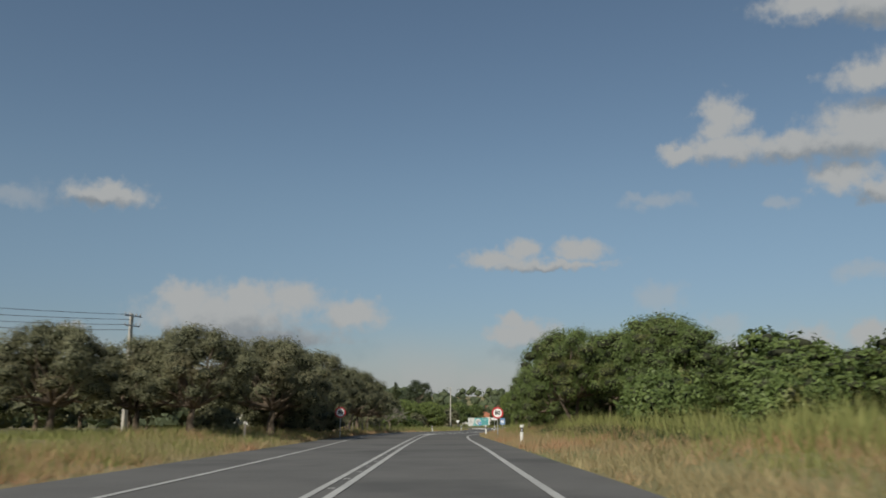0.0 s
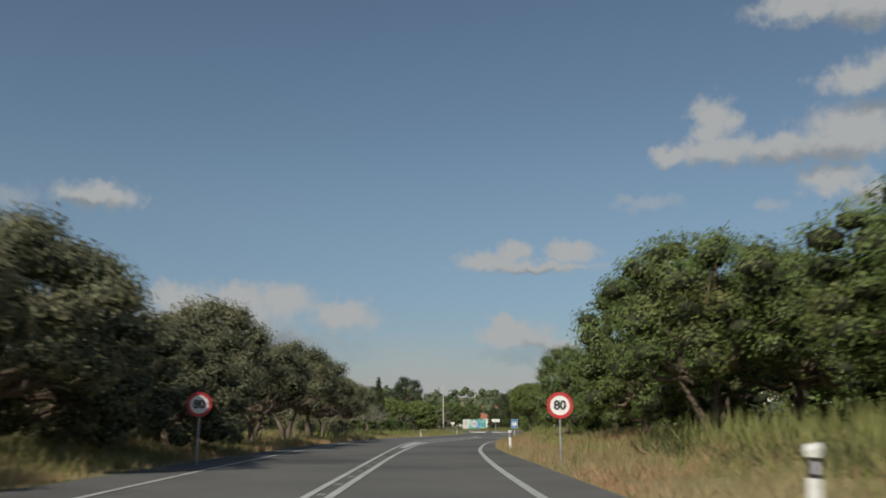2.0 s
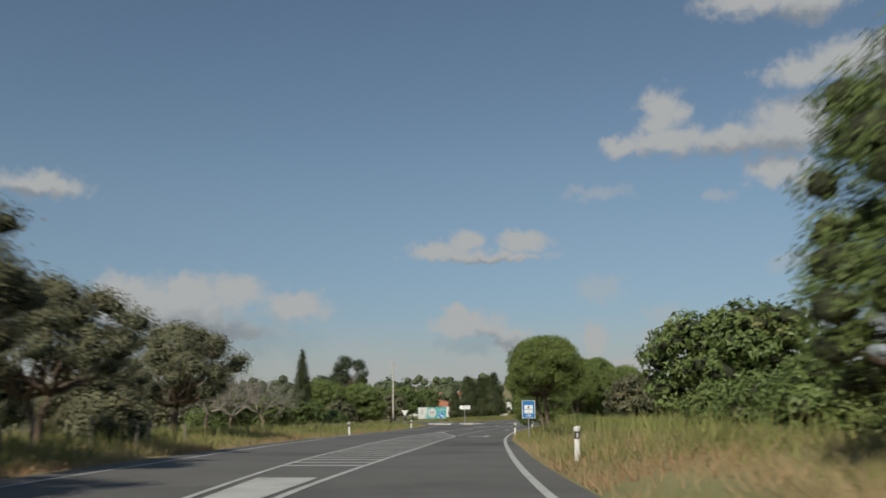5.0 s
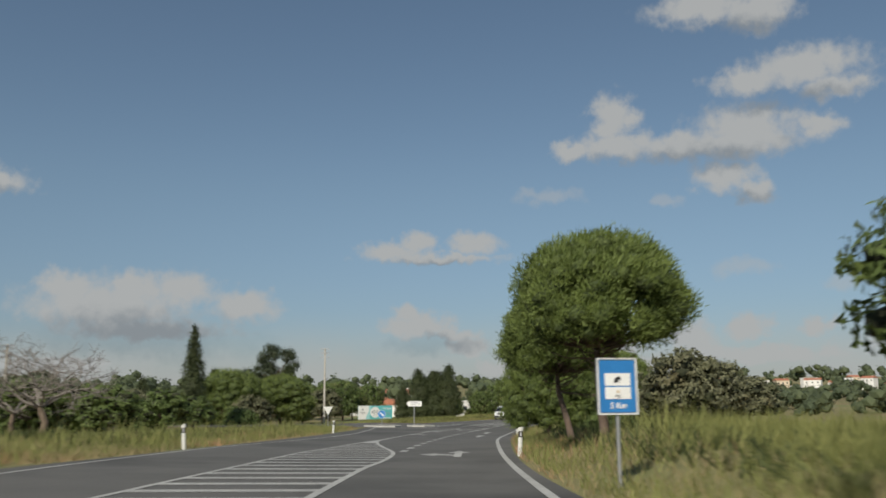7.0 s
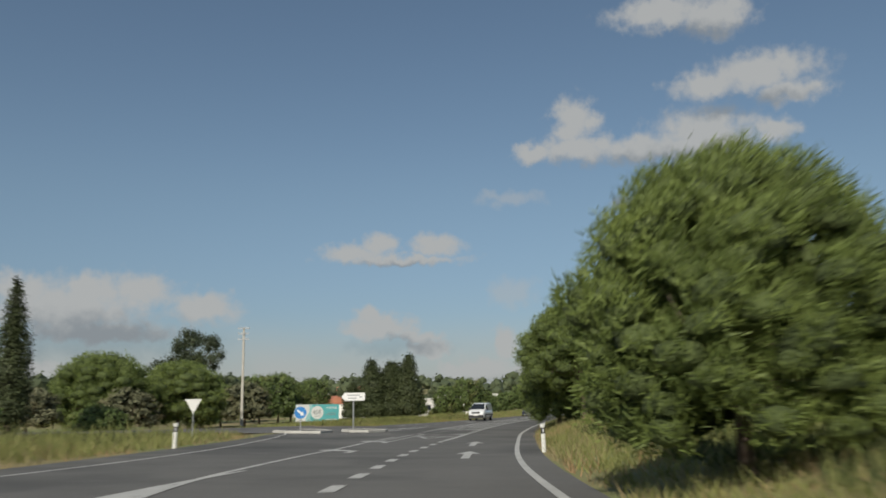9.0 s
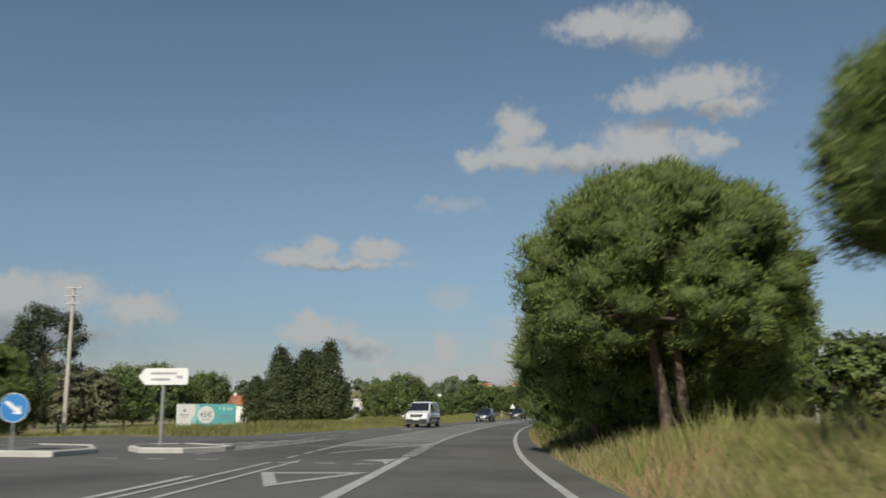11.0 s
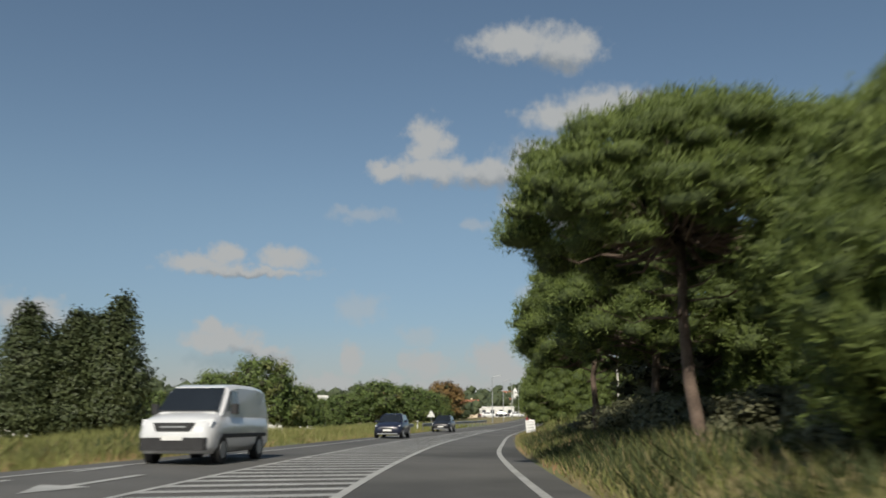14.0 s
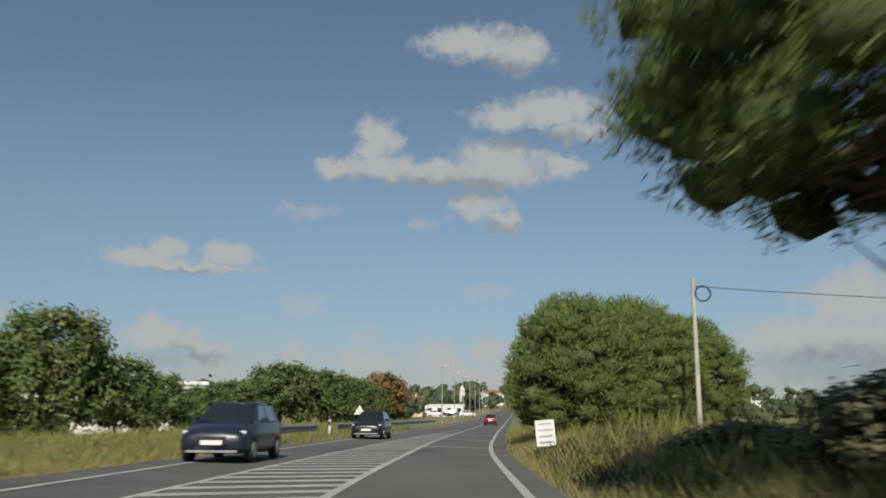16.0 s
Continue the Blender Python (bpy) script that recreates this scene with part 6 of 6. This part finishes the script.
def car(label, paint, x, y, turn, group="cars on the road", rear=False):
    """A small hatchback; its front faces along -y."""
    t = thing("car", label, "car", group)
    w, ln = 0.84, 4.0
    st = [section(-2.0, 0.66, 0.28, 0.62), section(-1.9, 0.78, 0.22, 0.72), section(-1.5, w, 0.20, 0.84), section(-0.85, w, 0.20, 0.94),
          section(0.2, w, 0.20, 0.98), section(1.3, w, 0.20, 1.0), section(1.85, 0.80, 0.24, 0.98), section(2.0, 0.70, 0.30, 0.80)]
    body = part("body", loft(st), paint, t, smooth=True)
    # cabin
    wb, wt = 0.74, 0.58
    part("roof", loft([[(-wt, y_, 1.40), (wt, y_, 1.40), (wt * 0.8, y_, 1.46 + c), (-wt * 0.8, y_, 1.46 + c)] for y_, c in ((-0.25, -0.03), (0.3, 0.02), (1.0, 0.01), (1.5, -0.04))]), paint, t, smooth=True)
    cab = loft([[(-wb, -0.95, 0.90), (wb, -0.95, 0.90), (wb, 1.85, 0.93), (-wb, 1.85, 0.93)], [(-wt - 0.01, -0.22, 1.41), (wt + 0.01, -0.22, 1.41), (wt + 0.01, 1.5, 1.41), (-wt - 0.01, 1.5, 1.41)]])
    part("cabin", cab, paint, t)
    part("windscreen", quad_between((-0.66, -0.90, 0.955), (0.66, -0.90, 0.955), (0.53, -0.28, 1.39), (-0.53, -0.28, 1.39), 0.02), WINDSCREEN, t, "dark windscreen")
    part("rear_window", quad_between((0.62, 1.82, 1.0), (-0.62, 1.82, 1.0), (-0.52, 1.55, 1.38), (0.52, 1.55, 1.38), 0.02), WINDSCREEN, t, "dark rear window")
    for s in (-1, 1):
        part("side_window", quad_between((s * 0.735, -0.62, 0.99), (s * 0.735, 0.35, 0.99), (s * 0.60, 0.35, 1.37), (s * 0.605, -0.15, 1.37), 0.015), WINDSCREEN, t)
        part("side_window", quad_between((s * 0.735, 0.45, 0.99), (s * 0.735, 1.35, 1.0), (s * 0.60, 1.2, 1.37), (s * 0.60, 0.45, 1.37), 0.015), WINDSCREEN, t)
        part("mirror", Shape().box(s * 0.90, -0.55, 1.0, 0.18, 0.12, 0.13, 0.03), paint, t)
        part("headlight", quad_between((s * 0.40, -1.975, 0.60), (s * 0.74, -1.86, 0.62), (s * 0.76, -1.76, 0.745), (s * 0.44, -1.90, 0.715), 0.02), LAMP, t, "clear headlight")
        part("fog_lamp", Shape().box(s * 0.58, -1.955, 0.37, 0.2, 0.05, 0.08), LAMP, t)
        part("tail_light", Shape().box(s * 0.66, 1.93, 0.82, 0.16, 0.08, 0.22), RED, t)
        for yw in (-1.28, 1.22):
            wheel(t, s * 0.76, yw, 0.30, 0.19)
    part("grille", Shape().box(0, -1.985, 0.56, 0.7, 0.05, 0.1), TRIM, t)
    part("lower_grille", Shape().box(0, -1.97, 0.36, 0.8, 0.06, 0.12), TRIM, t)
    part("bumper", Shape().box(0, -1.98, 0.265, 1.25, 0.06, 0.05, 0.02), GREY_BACK, t)
    part("number_plate", Shape().box(0, -2.03, 0.47, 0.52, 0.02, 0.11), WHITE, t, "plain white number plate")
    part("rear_plate", Shape().box(0, 2.01, 0.62, 0.52, 0.02, 0.11), WHITE, t, "plain white number plate")
    t.matrix_basis = Matrix.Translation((x, y, deck(x, y) + 0.004)) @ Euler((0, 0, radians(turn))).to_matrix().to_4x4()
    return t


def van(label, x, y, turn):
    """A white panel van; its front faces along -y."""
    t = thing("van", label, "van", "cars on the road")
    w = 0.93
    st = [section(-2.40, 0.74, 0.36, 0.78), section(-2.30, 0.86, 0.26, 0.98), section(-1.95, w, 0.24, 1.10), section(-1.55, w, 0.24, 1.20),
          section(2.2, w, 0.26, 1.20), section(2.4, 0.90, 0.30, 1.18)]
    part("body", loft(st), VAN_PAINT, t, smooth=True)
    rb = [[(-0.88, y_, 1.12), (0.88, y_, 1.12), (k, y_, z - 0.10), (k - 0.12, y_, z), (-k + 0.12, y_, z), (-k, y_, z - 0.10)] for y_, k, z in
          ((-1.55, 0.80, 1.22), (-0.72, 0.78, 1.90), (-0.2, 0.80, 1.97), (1.4, 0.80, 1.98), (2.28, 0.78, 1.92), (2.38, 0.76, 1.86))]
    part("cargo_body", loft(rb), VAN_PAINT, t)
    part("windscreen", quad_between((-0.78, -1.52, 1.26), (0.78, -1.52, 1.26), (0.68, -0.80, 1.84), (-0.68, -0.80, 1.84), 0.03), WINDSCREEN, t, "dark windscreen")
    for s in (-1, 1):
        part("side_window", quad_between((s * 0.885, -1.15, 1.26), (s * 0.885, -0.30, 1.26), (s * 0.815, -0.30, 1.78), (s * 0.82, -0.72, 1.78), 0.015), WINDSCREEN, t)
        part("mirror", Shape().box(s * 1.04, -1.05, 1.32, 0.20, 0.14, 0.26, 0.04), TRIM, t)
        part("headlight", quad_between((s * 0.50, -2.34, 0.86), (s * 0.86, -2.20, 0.88), (s * 0.88, -2.08, 1.06), (s * 0.54, -2.24, 1.02), 0.02), LAMP, t, "clear headlight")
        part("fog_lamp", Shape().box(s * 0.68, -2.36, 0.46, 0.26, 0.06, 0.09), LAMP, t)
        part("side_strip", Shape().box(s * 0.945, 0.2, 0.66, 0.03, 3.6, 0.10), TRIM, t)
        for yw in (-1.55, 1.45):
            wheel(t, s * 0.84, yw, 0.33, 0.22)
    part("grille", Shape().prism([(-0.42, 0.78), (0.42, 0.78), (0.50, 0.98), (-0.50, 0.98)], -2.42, -2.30), TRIM, t, "black grille")
    part("badge_bar", Shape().box(0, -2.43, 0.88, 0.62, 0.02, 0.035), GALV, t)
    part("bumper", Shape().box(0, -2.36, 0.48, 1.66, 0.16, 0.30, 0.08), TRIM, t, "black plastic bumper")
    part("number_plate", Shape().box(0, -2.45, 0.62, 0.52, 0.02, 0.11), WHITE, t, "plain white number plate")
    t.matrix_basis = Matrix.Translation((x, y, deck(x, y) + 0.004)) @ Euler((0, 0, radians(turn))).to_matrix().to_4x4()
    return t


def lane_spot(y):
    """The middle of the oncoming lane and its direction there."""
    mid = lambda v: (hatch_left(v) + town_edge(v)) / 2 - 0.6
    return mid(y), y, -math.degrees(math.atan((mid(y + 1) - mid(y - 1)) / 2))


van("white panel van with black bumper on the road", *lane_spot(247.5))
car("dark blue hatchback car on the road", DARK_PAINT, *lane_spot(276.0))
car("black hatchback car on the road", BLACK_PAINT, *lane_spot(299.0))
car("dark red car driving towards the town", RED_PAINT, right_edge(362) - 2.0, 362.0, 152)
for k, (x, y, m) in enumerate(((119.0, 447.0, VAN_PAINT), (122.5, 445.5, BLACK_PAINT), (126.0, 444.0, VAN_PAINT), (115.5, 448.5, RED_PAINT))):
    c = car(("white", "black", "white", "dark red")[k] + " parked car in front of the low shop", m, x, y, 60 + 5 * k, "parked cars")
    c.matrix_basis = Matrix.Translation((x, y, ground_z(x, y))) @ Euler((0, 0, radians(60 + 5 * k))).to_matrix().to_4x4()


# ---- far woods ----
def far_wood(belts, seed):
    """Belts of distant tree crowns, as one mesh of large leaves."""
    rng = np.random.default_rng(seed)
    pts, outs, sizes, hearts = [], [], [], []
    for x0, y0, x1, y1, n, h, deep in belts:
        for _ in range(int(n * 0.8)):
            k = rng.uniform()
            x, y = x0 + (x1 - x0) * k + rng.normal() * deep, y0 + (y1 - y0) * k + rng.normal() * deep
            if pave_left(y) - 5 < x < pave_right(y) + 5:
                continue
            hh = h * rng.uniform(0.6, 1.25)
            lobes = [(x + rng.normal() * hh * 0.22, y + rng.normal() * hh * 0.22, ground_z(x, y) + hh * z, hh * 0.36, hh * 0.36, hh * 0.28) for z in (0.22, 0.36, 0.5, 0.62)]
            hearts += lobes
            near = y < 460
            p, o = lobe_points(rng, lobes, 220 if near else 60, 4, 0.035 * hh, 0.75)
            pts.append(p)
            outs.append(o)
            sizes.append(np.full((len(p), 1), (0.040 if near else 0.06) * hh))
    pts, outs, sizes = np.concatenate(pts), np.concatenate(outs), np.concatenate(sizes)
    v, f = leaf_blades(rng, pts, sizes, 0.6, 0.4, outs)
    v2, f2 = heart_of(rng, hearts, 0.8)
    ob = raw_part("far_wood", v.tolist() + v2.tolist(), f.tolist() + (f2 + len(v)).tolist(), FAR_LEAF)
    tagged(ob, "distant dark green woods and hedges", "woodland", kind="stuff")


far_wood([(-16, 345, 45, 365, 26, 7.0, 6), (-150, 300, -20, 330, 60, 9, 12), (-140, 180, -38, 240, 60, 6.5, 14), (-130, 120, -50, 170, 40, 7, 10),
          (-110, 40, -45, 110, 40, 7.5, 10), (48, 30, 70, 130, 30, 6, 7), (70, 150, 190, 330, 30, 5, 14), (120, 300, 330, 430, 50, 6, 16),
          (76, 372, 100, 440, 16, 6, 3), (66, 362, 92, 405, 18, 4, 3), (110, 400, 160, 520, 24, 7, 8), (140, 370, 230, 520, 34, 7, 10), (-200, 420, 150, 520, 110, 10, 25),
          (-400, 650, 500, 800, 170, 13, 60), (200, 560, 560, 500, 80, 9, 30), (-600, 1000, 800, 1100, 130, 18, 90), (74, 306, 98, 350, 18, 3.5, 4), (90, 300, 150, 340, 14, 3.5, 7)], 91)
